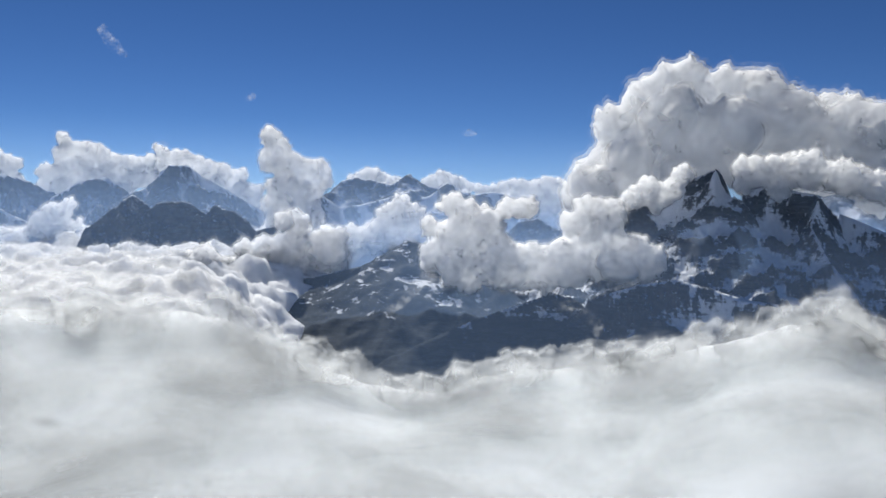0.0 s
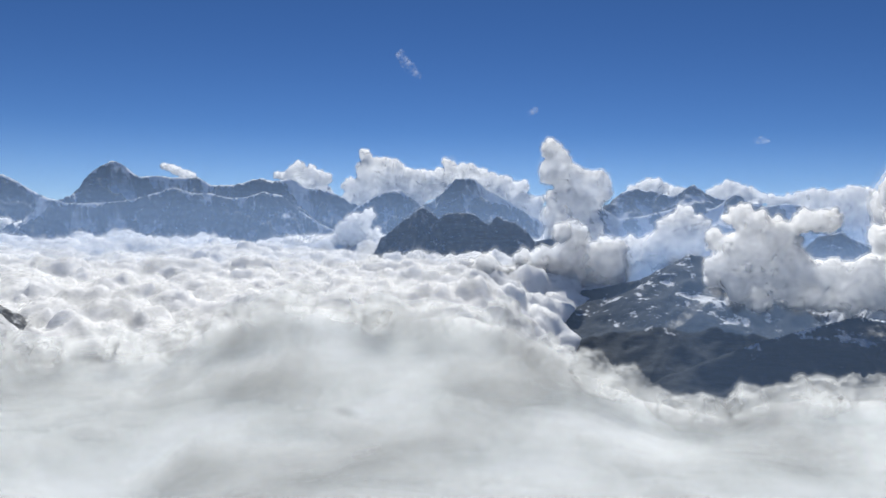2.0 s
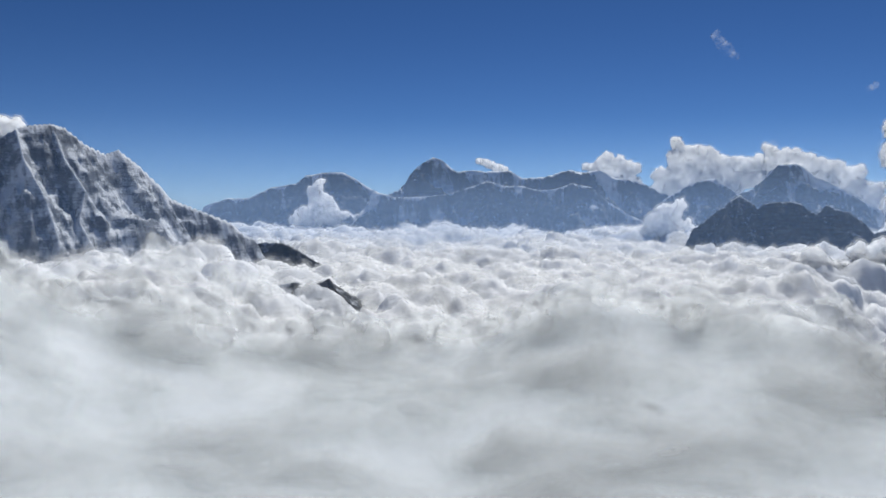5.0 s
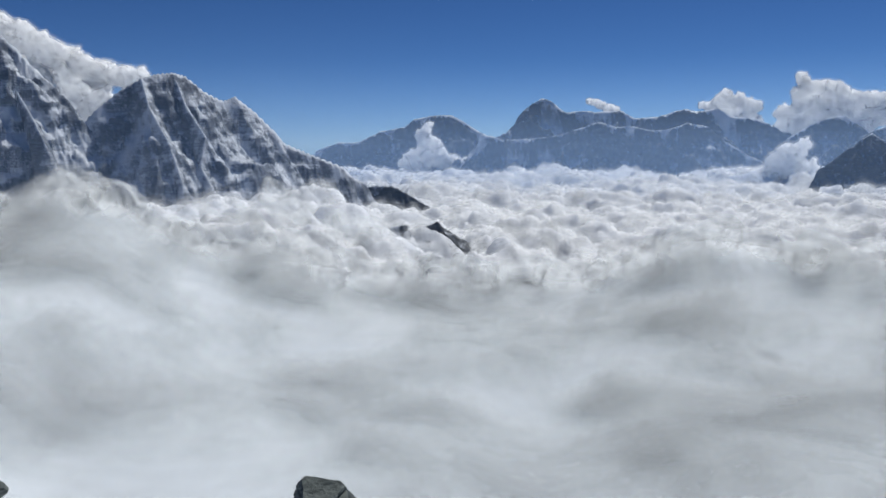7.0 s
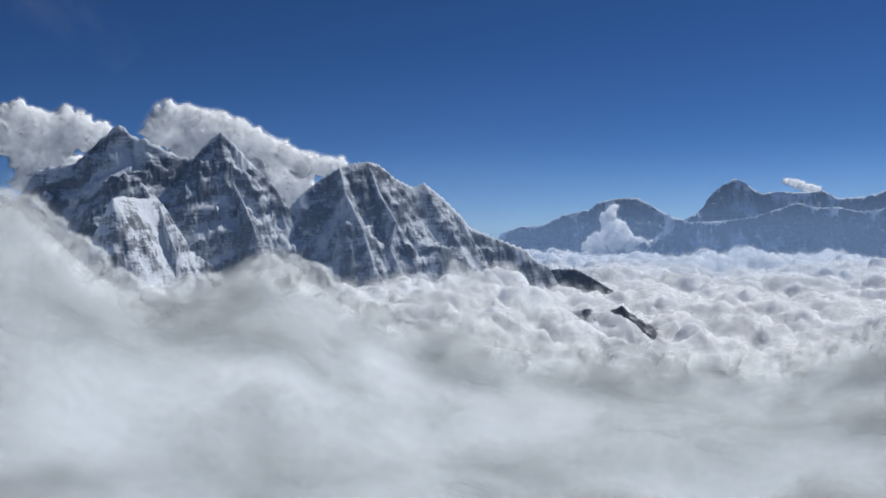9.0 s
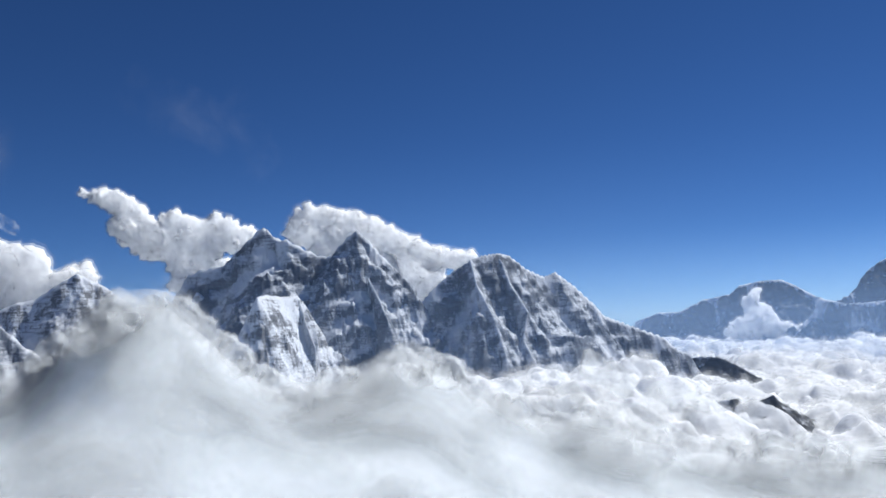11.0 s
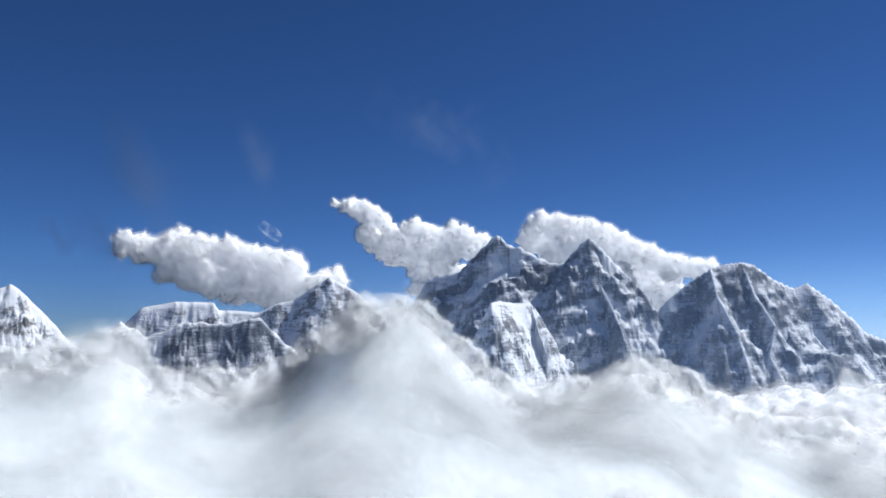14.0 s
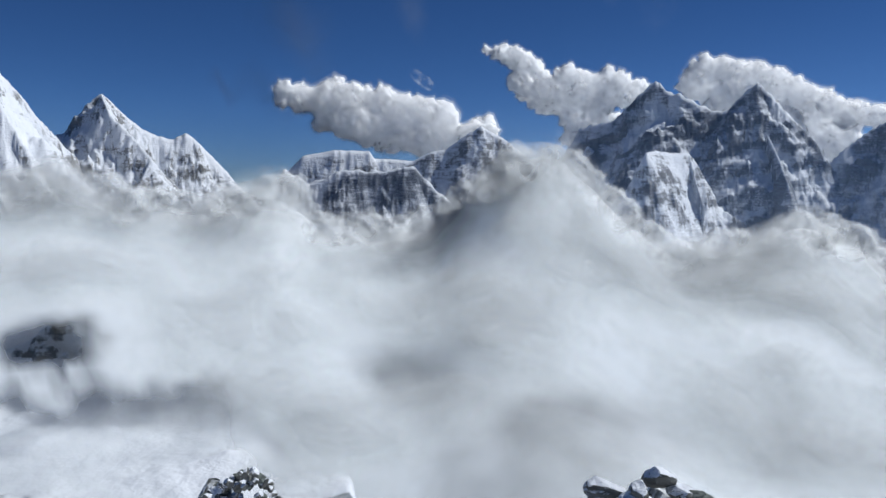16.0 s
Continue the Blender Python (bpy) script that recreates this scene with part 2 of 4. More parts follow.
def massif(name, label, crests, material, foot=-420.0, slope=1.25, rough=1.0, flute=1.0, step=0.07, rows=220, jag=1.0, spike=0.6, terrace=0.0, facets=0.5, group="", seed=0.0, most=900.0, crest_snow=0.12, ledges=0.0, others={}):
    """A mountain: faces fall from its crests, cut by gullies and flutes."""
    pts = np.array([p for c in crests for p in c])
    az = np.degrees(np.arctan2(-pts[:, 0], pts[:, 1]))
    dist = np.hypot(pts[:, 0], pts[:, 1])
    tall = pts[:, 2].max() - foot
    reach = min(tall / slope * 1.5, 900, most)
    pad = math.degrees(reach / dist.mean()) * 0.7
    cols = int((az.max() - az.min() + 2 * pad) / (step * 1.7))
    a = np.radians(np.linspace(az.min() - pad, az.max() + pad, cols))[None, :]
    r = np.linspace(max(dist.min() - reach, 60), min(dist.max() + reach * 0.35, 4900), int(rows * 0.52))[:, None]
    x, y = -np.sin(a) * r, np.cos(a) * r
    h = np.full(x.shape, -1e9)
    along, away = np.zeros(x.shape), np.zeros(x.shape)
    base = 0.0
    whose = np.zeros(x.shape, int)
    for i, c in enumerate(crests):
        for (x0, y0, z0), (x1, y1, z1) in zip(c[:-1], c[1:]):
            dx, dy = x1 - x0, y1 - y0
            length = math.hypot(dx, dy) + 1e-6
            u = np.clip(((x - x0) * dx + (y - y0) * dy) / length ** 2, 0, 1)
            d = np.hypot(x - x0 - u * dx, y - y0 - u * dy)
            fall = slope * d * (0.62 + 0.38 * np.exp(-d / (tall * 0.3)))
            z = z0 + u * (z1 - z0) - fall
            better = z > h
            h = np.where(better, z, h)
            along = np.where(better, base + u * length, along)
            away = np.where(better, d, away)
            whose = np.where(better, i, whose)
            base += length
    s = tall / 420.0
    ease = np.clip(away / (30 * s), 0, 1)
    wx = x + 14 * s * layered(x / (60 * s), y / (60 * s), seed + 2.5 + 0 * x, 3)
    wy = y + 14 * s * layered(x / (60 * s), y / (60 * s), seed + 7.5 + 0 * x, 3)
    cut = layered(wx / (110 * s), wy / (110 * s), seed + 0 * x, 6, "ridged", 0.55)
    h = h - rough * ease * 42 * s * (0.8 - cut)
    facet = layered(wx / (270 * s), wy / (270 * s), seed + 3.3 + 0 * x, 2, "ridged", 0.4)
    h = h - facets * np.clip(away / (90 * s), 0, 1) * 40 * s * (0.6 - facet)
    spires = layered(x / (34 * s), y / (34 * s), seed + 6.0 + 0 * x, 3, "ridged", 0.6)
    h = h + spike * 7 * s * (spires - 0.5) * np.clip(away / (12 * s), 0.15, 1)
    ribs = layered(along / (16 * s) + 0.4 * cut, away / (140 * s), seed + 4.1 + 0 * x, 3, "ridged", 0.5)
    h = h + flute * 5.5 * s * (ribs - 0.6) * np.exp(-away / (150 * s)) * np.clip(away / (8 * s), 0.15, 1)
    h = h + jag * 1.6 * s * layered(x / (11 * s), y / (11 * s), seed + 9.0 + 0 * x, 5, "ridged", 0.65) * np.clip(away / (8 * s), 0.2, 1)
    h = h + terrace * 2.2 * s * np.sin(2 * math.pi * h / (13 * s) + 9 * layered(x / (120 * s), y / (120 * s), seed + 0 * x, 4)) * np.clip(away / (12 * s), 0, 1)
    z = np.maximum(h, foot - 30)
    arc = a * dist.mean()
    strata = layered(arc / (75 * s) + 0 * x, r / (75 * s) + 0 * x, (z + 0.3 * arc) / (17 * s), 4, "plain", 0.6)
    out = 1 - ledges * 13 * s * strata * np.clip(away / (14 * s), 0.1, 1) / r
    x, y = x * out, y * out
    gully = np.clip((0.35 - cut) * 1.2 + (0.45 - ribs) * 0.4 * np.exp(-away / (150 * s)), -0.7, 0.7)
    gully = (gully + crest_snow * np.exp(-away / (12 * s)) * np.clip(0.4 + spires, 0, 1.4)).ravel()
    verts, faces = np.stack([x, y, z], -1).reshape(-1, 3), quads(*x.shape)
    faces = faces[verts[faces, 2].max(1) > foot - 29.5]
    if len(crests) == 1:
        used, back = np.unique(faces, return_inverse=True)
        ob = tagged(new(name, mesh_of(name, verts[used], back.reshape(-1, 4), material)), label, "mountain", group)
        set_value(ob, "gully", gully[used])
        return ob
    root = tagged(new(name), label, "mountain", group)
    root.location = crests[0][0][0], crests[0][0][1], foot
    owner = whose.ravel()[faces[:, 0]]
    for i in range(len(crests)):
        mine = faces[owner == i]
        if len(mine):
            used, back = np.unique(mine, return_inverse=True)
            kind = "main_ridge" if i == 0 else "spur"
            ob = new(kind, mesh_of(kind, verts[used] - np.array(root.location), back.reshape(-1, 4), others.get(i, material)))
            set_value(ob, "gully", gully[used])
            ob.parent = root
    return root


ICO = {}


def ball(level):
    """Points and faces of a unit icosphere."""
    if level not in ICO:
        bm = bmesh.new()
        bmesh.ops.create_icosphere(bm, subdivisions=level, radius=1)
        bm.verts.index_update()
        ICO[level] = (np.array([v.co[:] for v in bm.verts]), np.array([[v.index for v in f.verts] for f in bm.faces]))
        bm.free()
    return ICO[level]


def fused(verts, faces, voxel):
    """One closed skin round overlapping bodies: points, faces and normals."""
    ob = new("skin", mesh_of("skin", verts, faces, M_CLOUD))
    mod = ob.modifiers.new("skin", "REMESH")
    mod.mode, mod.voxel_size = "VOXEL", voxel
    done = ob.evaluated_get(bpy.context.evaluated_depsgraph_get())
    me = done.to_mesh()
    v = np.empty(len(me.vertices) * 3, np.float32)
    k = np.empty(len(me.vertices) * 3, np.float32)
    me.vertices.foreach_get("co", v)
    me.vertex_normals.foreach_get("vector", k)
    f = np.empty(len(me.loops), np.int32)
    me.loops.foreach_get("vertex_index", f)
    done.to_mesh_clear()
    bpy.data.objects.remove(ob)
    v, f, k = v.reshape(-1, 3).astype(float), f.reshape(-1, 4), k.reshape(-1, 3).astype(float)
    mark = np.arange(len(v))
    while True:
        low = mark[f].min(1)
        old = mark.copy()
        for j in range(4):
            np.minimum.at(mark, f[:, j], low)
        mark = mark[mark]
        if (mark == old).all():
            break
    kinds, which, many = np.unique(mark, return_inverse=True, return_counts=True)
    keep = many[which] > 0.06 * len(v)
    index = np.cumsum(keep) - 1
    return v[keep], index[f[keep[f[:, 0]]]], k[keep], which[keep]


def cumulus(name, label, lumps, dist, seed=1, buds=7, shells=3, fluff=1.0, core=True, body=0.5, skin=None, coarse=0.145, group="clouds in the sky"):
    """A heaped cloud: lumps (bearing, height of angle, angular radius) grown together and ruffled, in many thin torn skins round a dense heart."""
    rng = np.random.RandomState(seed)
    verts, faces, count = [], [], 0
    lumps = [(*m, dist)[:4] for m in lumps]
    dist = np.mean([m[3] for m in lumps])
    unit = dist * math.radians(np.mean([m[2] for m in lumps]))
    v0, f0 = ball(3)
    joins = [tuple((p + q) / 2 for p, q in zip(a, b)) for a, b in zip(lumps[:-1], lumps[1:]) if math.hypot(a[0] - b[0], a[1] - b[1]) < 1.6 * (a[2] + b[2])]
    for az, el, rad, away in lumps + joins:
        R = away * math.radians(rad)
        c = np.array(point(az, el, away + rng.uniform(-0.6, 0.6) * R))
        todo = [(c, R * 0.82)]
        for _ in range(buds):
            d = rng.normal(size=3)
            d /= np.linalg.norm(d)
            r = R * rng.uniform(0.3, 0.5)
            todo.append((c + d * (R * 0.95 - r * 0.8), r))
        for c, r in todo:
            verts.append(c + v0 * r)
            faces.append(f0 + count)
            count += len(v0)
    v, f, k, which = fused(np.concatenate(verts), np.concatenate(faces), max(unit * coarse, min(dist * 0.0026, unit * 0.2)))
    q = v / unit
    big = layered(q[:, 0] * 0.9 + seed, q[:, 1] * 0.9, q[:, 2] * 0.9, 2)
    curl = layered(q[:, 0] * 1.5 + 0.5 * big, q[:, 1] * 1.5, q[:, 2] * 1.5 + seed, 3, "billow", 0.45)
    v = v + k * (unit * (0.24 * big + 0.32 * curl))[:, None]
    root = tagged(new(name), label, "cloud", group)
    pieces = []
    for piece in np.unique(which):
        used, back = np.unique(f[which[f[:, 0]] == piece], return_inverse=True)
        pieces.append((used, back.reshape(-1, 4)))
    if core:
        for used, mine in pieces:
            ob = new("cloud_body", mesh_of("cloud_body", (v - k * unit * 0.06)[used], mine, M_CLOUD))
            ob.parent = root
    skin = skin or puff_material(unit * 0.9)
    for i in range(shells):
        w = i / max(shells - 1, 1)
        lift = unit * (0.06 + 0.26 * fluff * w) * (1 + 0.5 * curl * w)
        for used, mine in pieces:
            ob = new("cloud_fringe", mesh_of("cloud_fringe", (v + k * lift[:, None])[used], mine, skin))
            set_density(ob, body - (body + 0.2) * w ** 0.8)
            ob.parent = root
    return root


def stone(name, seed, sx, sy, sz, material, parent, at, turn=0.0, level=3, worn=0.0):
    """A broken boulder: a body split along flat planes, roughened."""
    rng = np.random.RandomState(seed)
    v, f = ball(level)
    v = v.copy()
    for _ in range(11):
        d = rng.normal(size=3)
        d /= np.linalg.norm(d)
        v = v - np.outer(np.maximum(v @ d - rng.uniform(0.38 + worn, 0.75 + worn), 0), d)
    v = v * (1 + 0.16 * layered(v[:, 0] * 2 + seed, v[:, 1] * 2, v[:, 2] * 2, 4, "ridged"))[:, None]
    v = v * np.array([sx, sy, sz])
    ob = new(name, mesh_of(name, v, f, material, smooth=False))
    ob.parent = parent
    ob.matrix_basis = pose(*at, rng.uniform(-9, 9), rng.uniform(-9, 9), turn)
    return ob


# ---- bearings and angular heights of summits, saddles and cloud heads ----
TWIN = [(87.99, 4.03), (87.03, 4.33), (85.72, 4.61), (85.05, 5.31), (84.02, 6.35), (83.09, 7.17), (82.18, 6.33), (81.42, 6.21), (80.24, 5.50), (79.17,
    5.00), (78.45, 5.09), (77.68, 5.93), (76.67, 6.85), (75.76, 5.96), (75.14, 5.21), (74.22, 4.22), (73.30, 2.88), (72.56, 1.72), (71.43, 0.35),
    (70.29, -0.84), (68.76, -2.83), (67.21, -4.43)]
TWIN_LEFT = [(87.54, 2.80), (85.79, 1.38), (84.50, -0.63), (82.49, -2.51)]
SLAB = [(83.59, 2.29), (82.91, 2.44), (82.05, 2.30), (80.82, 2.30)]
SLAB_LOW = [(80.82, 2.30), (80.33, 0.43), (79.65, -1.46), (78.60, -3.37)]
TWIN_RIB = [(76.67, 6.70), (76.27, 4.21), (75.20, 1.92), (74.48, -0.01)]
WEDGE = [(72.56, 1.33), (71.39, 2.49), (70.22, 3.46), (68.66, 4.43), (67.68, 4.74), (66.70, 4.81), (65.91, 4.62), (64.75, 3.63), (63.57, 3.03),
    (62.77, 3.34), (61.60, 2.42), (60.22, 1.02), (59.64, 0.22), (58.46, -0.27), (57.28, -0.79), (55.71, -1.40), (54.93, -2.20), (54.15, -2.59)]
WEDGE_TAIL = [(53.96, -2.91), (53.37, -2.75), (52.21, -2.84), (51.06, -3.39), (49.73, -4.24)]
WEDGE_RIB = [(66.70, 4.81), (65.94, 2.65), (64.78, 0.67), (65.20, -1.30), (64.04, -3.69)]
WEDGE_RIB2 = [(68.66, 4.43), (68.29, 2.67), (67.15, 0.30), (66.40, -2.47)]
FARDOME = [(57.47, -0.40), (55.89, 0.18), (54.52, 0.16), (52.96, 0.93), (51.22, 1.22), (50.64, 1.75), (49.12, 2.03), (47.99, 2.01), (47.25, 1.61),
    (46.14, 0.91), (45.04, 0.36)]
RANGE = [(45.55, -0.10), (44.12, 0.49), (43.4, 1.8), (42.8, 2.45), (42.2, 2.85), (41.7, 3.1), (41.1, 2.9), (40.5, 2.4), (40.0, 2.1), (39.05, 2.2),
    (36.31, 2.18), (35.51, 1.68), (33.93, 1.74), (32.75, 2.12), (32.16, 2.24), (31.16, 2.06), (30.18, 2.27), (29.18, 1.69), (27.60, 1.51), (26.41,
    0.93), (24.84, 0.16)]
RANGE_FRONT = [(47.96, -1.66), (47.59, -1.28), (46.67, -0.31), (45.93, 0.66), (44.99, 0.48), (44.42, 0.30), (43.28, 0.31), (40.59, 0.55), (39.43,
    0.96), (37.87, 1.49), (36.69, 1.11), (35.51, 1.13), (34.32, 0.83), (33.13, 0.92), (31.95, 1.34), (30.75, 1.07), (29.55, 0.10), (28.36, -0.68),
    (26.37, -1.64)]
KNOLL = [(25.81, 0.23), (24.08, 1.34), (22.54, 1.67), (21.37, 0.79), (20.60, 0.21)]
DOME = [(21.36, 0.40), (20.42, 0.87), (19.85, 1.07), (19.30, 1.96), (18.56, 2.54), (17.45, 2.54), (16.51, 1.78), (15.04, 1.04), (13.58, 0.11), (12.51,
    -0.44)]
JAGGED = [(24.21, -2.58), (23.64, -1.59), (22.50, -0.59), (21.93, -0.20), (21.44, 0.28), (20.91, 0.60), (20.29, 0.14), (19.83, -0.36), (19.46, 0.03),
    (18.33, 0.16), (17.40, 0.17), (16.65, -0.43), (16.28, -0.69), (15.74, -0.03), (15.19, -0.29), (14.47, -0.47), (13.74, -1.02), (13.01, -1.76),
    (11.79, -1.54), (10.75, -1.33)]
MIDRANGE = [(13.41, -1.88), (11.90, -1.18), (10.76, -0.31), (9.61, 0.01), (8.45, 0.69), (7.28, -0.08), (5.72, 0.14), (4.15, 0.55), (3.37, 0.84),
    (2.19, 1.17), (1.59, 0.58), (1.00, 0.79), (-0.38, 1.79), (-1.17, 1.21), (-1.77, 0.82), (-3.35, 1.12), (-4.14, 1.05), (-5.72, 0.28)]
BACKRANGE = [(7.68, 1.29), (7.10, 1.77), (6.32, 2.01), (4.95, 1.80), (3.77, 1.54), (2.40, 2.35), (1.60, 1.69), (0.61, 1.39), (-1.77, 1.02)]
ISLET = [(-3.99, -2.31), (-4.58, -1.71), (-5.35, -0.99), (-6.33, -0.82), (-6.72, -0.65), (-7.11, -1.08), (-7.90, -1.34), (-8.88, -1.95)]
EAST = [(-9.65, -1.82), (-10.22, -1.23), (-11.34, -0.24), (-12.26, 0.93), (-13.76, 1.21), (-15.96, 1.72), (-17.58, 2.29), (-18.46, 2.74), (-19.04,
    0.99), (-19.57, 0.80), (-20.60, 1.37), (-21.96, 1.74), (-23.66, 1.20), (-24.82, 1.02), (-25.66, -0.04), (-26.63, -0.38), (-28.47, -1.22), (-30.65,
    -1.85)]
EASTFAR = [(-25.61, 1.56), (-26.53, 2.44), (-27.61, 3.02), (-28.52, 3.15), (-30.50, 2.23), (-32.26, 1.22)]
EAST_RIB = [(-18.46, 2.74), (-18.37, -0.33), (-19.32, -2.56), (-20.43, -4.39), (-21.51, -5.82)]
EAST_RIB2 = [(-24.82, 1.02), (-24.39, -0.96), (-25.44, -3.09), (-27.11, -5.14), (-28.70, -7.82)]
BENCH = [(-10.90, -6.08), (-13.54, -5.22), (-16.13, -4.74), (-18.32, -5.23), (-20.47, -5.87), (-22.55, -6.13)]
SPUR1 = [(5.69, -4.20), (2.55, -2.39), (0.16, -2.96), (-2.64, -4.51), (-4.64, -5.66)]
SPUR2 = [(1.67, -9.69), (-1.90, -8.07), (-4.66, -7.04), (-7.79, -5.98), (-10.90, -6.28)]
SPUR3 = [(12.28, -5.36), (8.82, -4.99), (5.69, -4.20)]
SOUTH = [(108.76, 0.63), (108.21, 1.02), (107.29, 1.98), (105.80, 2.27), (105.24, 2.39), (102.77, 2.35), (102.38, 1.85), (99.67, 1.68), (98.50, 2.28),
    (97.32, 2.56), (95.75, 3.68), (94.96, 4.16), (93.37, 3.30), (91.78, 2.12)]
SOUTH_LOW = [(108.58, 1.01), (106.91, 0.07), (104.29, 1.05), (101.99, 0.87), (99.67, 1.36), (98.09, -0.28), (96.12, -1.86)]
WHITE = [(122.90, 2.93), (122.41, 3.01), (121.41, 4.11), (120.72, 5.20), (120.21, 5.58), (119.72, 5.15), (118.73, 4.22), (117.71, 3.35), (116.32,
    2.84), (115.79, 2.85), (115.07, 3.24), (114.54, 2.88), (113.47, 1.78), (112.38, 0.67), (111.28, -0.66), (109.79, -2.20)]
WHITE_RIB = [(120.21, 5.58), (119.74, 4.36), (118.41, 2.96), (117.22, 1.53), (118.13, -0.33), (118.67, -1.44)]
WHITE2 = [(129.79, 7.76), (127.49, 8.30), (126.34, 7.08), (125.77, 6.29), (124.88, 5.33), (123.98, 4.00), (122.90, 2.82), (122.46, 1.06), (121.84,
    -0.36)]
WHITE2_RIB = [(127.2, 7.6), (125.9, 4.6), (124.4, 1.6), (123.4, -0.8)]
CRAG = [(128.13, -11.65), (126.27, -10.46), (124.68, -9.90), (123.03, -8.59), (121.70, -8.13), (121.07, -9.79), (119.69, -9.33), (118.32, -9.95)]
VEILED = [(106.2, -11.8), (105.0, -10.4), (103.2, -9.7), (101.5, -9.9), (99.5, -9.6), (97.5, -10.8), (95.5, -13.0)]
SHOULDER = [(131.0, -18.6), (127.5, -19.0), (124.5, -19.3), (121.5, -19.6), (118.5, -21.0)]
SEAROCK = [(53.12, -6.11), (52.25, -5.99), (51.19, -5.86), (50.66, -6.36), (49.58, -5.90), (49.04, -5.64), (48.49, -6.22), (47.93, -6.80)]
BANK_A = [(36.95, -4.06), (31.53, -4.92), (25.39, -5.48), (22.06, -5.95), (18.56, -5.47), (14.16, -6.31), (11.89, -8.84), (8.80, -9.66), (5.64,
    -10.86), (0.05, -11.81), (-3.12, -10.20), (-8.65, -9.54), (-14.38, -8.90), (-18.03, -7.57), (-23.22, -6.09), (-25.83, -5.04), (-27.77, -6.08),
    (-28.67, -6.96), (-31.16, -7.60), (-35.36, -7.51)]
BANK_B = [(97.06, -0.41), (92.85, 3.23), (89.87, 3.71), (88.03, 2.26), (85.16, -0.62), (82.49, -2.88), (80.04, -3.33), (77.13, -2.65), (73.36, -0.88),
    (70.31, -2.41), (67.22, -4.63), (64.86, -5.26), (60.90, -6.10), (56.94, -7.10), (53.02, -7.67), (45.44, -7.92), (38.39, -8.02), (32.98, -7.04)]
BANK_C = [(126.66, 0.62), (122.70, 1.36), (119.02, 0.01), (114.41, -0.34), (110.92, 0.05), (108.39, 0.82), (105.78, -1.85), (103.51, -1.86), (101.20,
    -2.25), (98.09, -1.66), (96.51, -1.27), (94.14, -0.86), (91.76, -0.85), (88.60, -1.23), (85.45, -2.19), (83.50, -2.95), (80.43, -3.30)]
TOWER = [(-16.3, 8.8, 1.78), (-14.0, 7.4, 1.98), (-19.0, 7.6, 2.18), (-11.8, 5.5, 1.98), (-15.8, 5.9, 2.97), (-13.3, 3.4, 2.58), (-17.7, 3.8, 2.78),
    (-20.8, 7.0, 2.38), (-23.5, 6.2, 1.98), (-22.2, 4.5, 2.97), (-25.8, 5.4, 2.38), (-28.0, 4.8, 2.38), (-20.6, 2.3, 1.98), (-24.3, 3.0, 2.38),
    (-27.4, 3.0, 1.98), (-10.7, 1.5, 1.78), (-14.9, 1.1, 2.18), (-15.3, -1.1, 1.19), (-10.3, 2.7, 1.59), (-9.6, 0.7, 1.51), (-23.6, 2.8, 1.78),
    (-26.9, 2.3, 1.78), (-27.8, 0.9, 1.39)]
FRONT = [(-14.3, 1.3, 1.1), (-13.0, 0.6, 0.9), (-15.6, 1.2, 0.9), (-14.6, 0.1, 0.6), (-16.3, 2.3, 0.9), (-12.2, -0.6, 0.7)]
FRONT_B = [(-20.3, 2.5, 1.0), (-22.0, 2.6, 1.3), (-24.0, 2.7, 1.4), (-20.2, 1.5, 0.6), (-22.5, 1.3, 0.8), (-26.0, 2.2, 1.3), (-28.0, 1.6, 1.2)]
FINGER = [(12.1, 4.7, 0.87), (11.5, 4.0, 0.79), (11.7, 3.0, 1.11), (10.4, 2.4, 1.19), (8.8, 2.4, 0.95), (8.3, 1.8, 0.79), (11.1, 1.0, 1.39), (9.4,
    0.9, 1.27), (11.9, 0.1, 0.99), (11.1, -1.1, 1.39), (9.4, -0.8, 1.39), (10.4, -2.1, 1.39)]
FINGER_LOW = [(10.4, -0.9, 0.71), (10.0, -1.7, 1.19), (10.9, -2.6, 1.39), (9.2, -3.2, 1.51), (7.7, -2.6, 1.39), (8.0, -4.4, 1.39), (12.3, -3.0, 1.19),
    (10.4, -4.4, 1.39), (13.8, -3.0, 0.79)]
PUFF_MID = [(3.0, 0.2, 0.79), (3.8, -0.8, 1.19), (2.2, -1.0, 1.39), (4.5, -2.2, 1.39), (2.5, -2.4, 1.19), (6.5, -2.4, 1.27), (1.0, -1.8, 0.99), (1.0,
    -2.6, 0.99)]
BAND = [(-1.4, -0.6, 1.39), (-3.0, -1.3, 1.39), (-0.6, -2.2, 1.59), (-3.0, -2.9, 1.78), (-5.4, -3.9, 1.51), (-7.8, -3.6, 1.51), (-10.1, -3.4, 1.51),
    (-12.4, -3.9, 1.59), (-13.9, -4.2, 1.19), (-7.0, -4.8, 1.39), (-3.8, -4.9, 1.19), (-0.7, -4.5, 1.27), (1.0, -1.4, 0.79), (-8.9, -1.1, 0.99),
    (-6.1, 0.1, 0.87), (-4.5, -0.1, 0.99), (-0.6, 0.2, 0.99), (-10.8, -1.6, 1.39), (-11.9, -0.4, 1.19), (-10.0, -0.1, 1.19), (-10.0, -2.2, 1.11),
    (-13.1, -2.7, 1.39), (-14.6, -3.5, 1.19), (0.6, -3.4, 1.39), (-1.9, -5.3, 0.99), (-8.9, -4.8, 1.19)]
WISP = [(-6.6, -7.4, 0.63), (-8.0, -7.1, 0.79), (-9.4, -7.3, 0.79), (-10.2, -7.8, 0.63), (-10.9, -8.4, 0.48), (-8.6, -7.9, 0.59)]
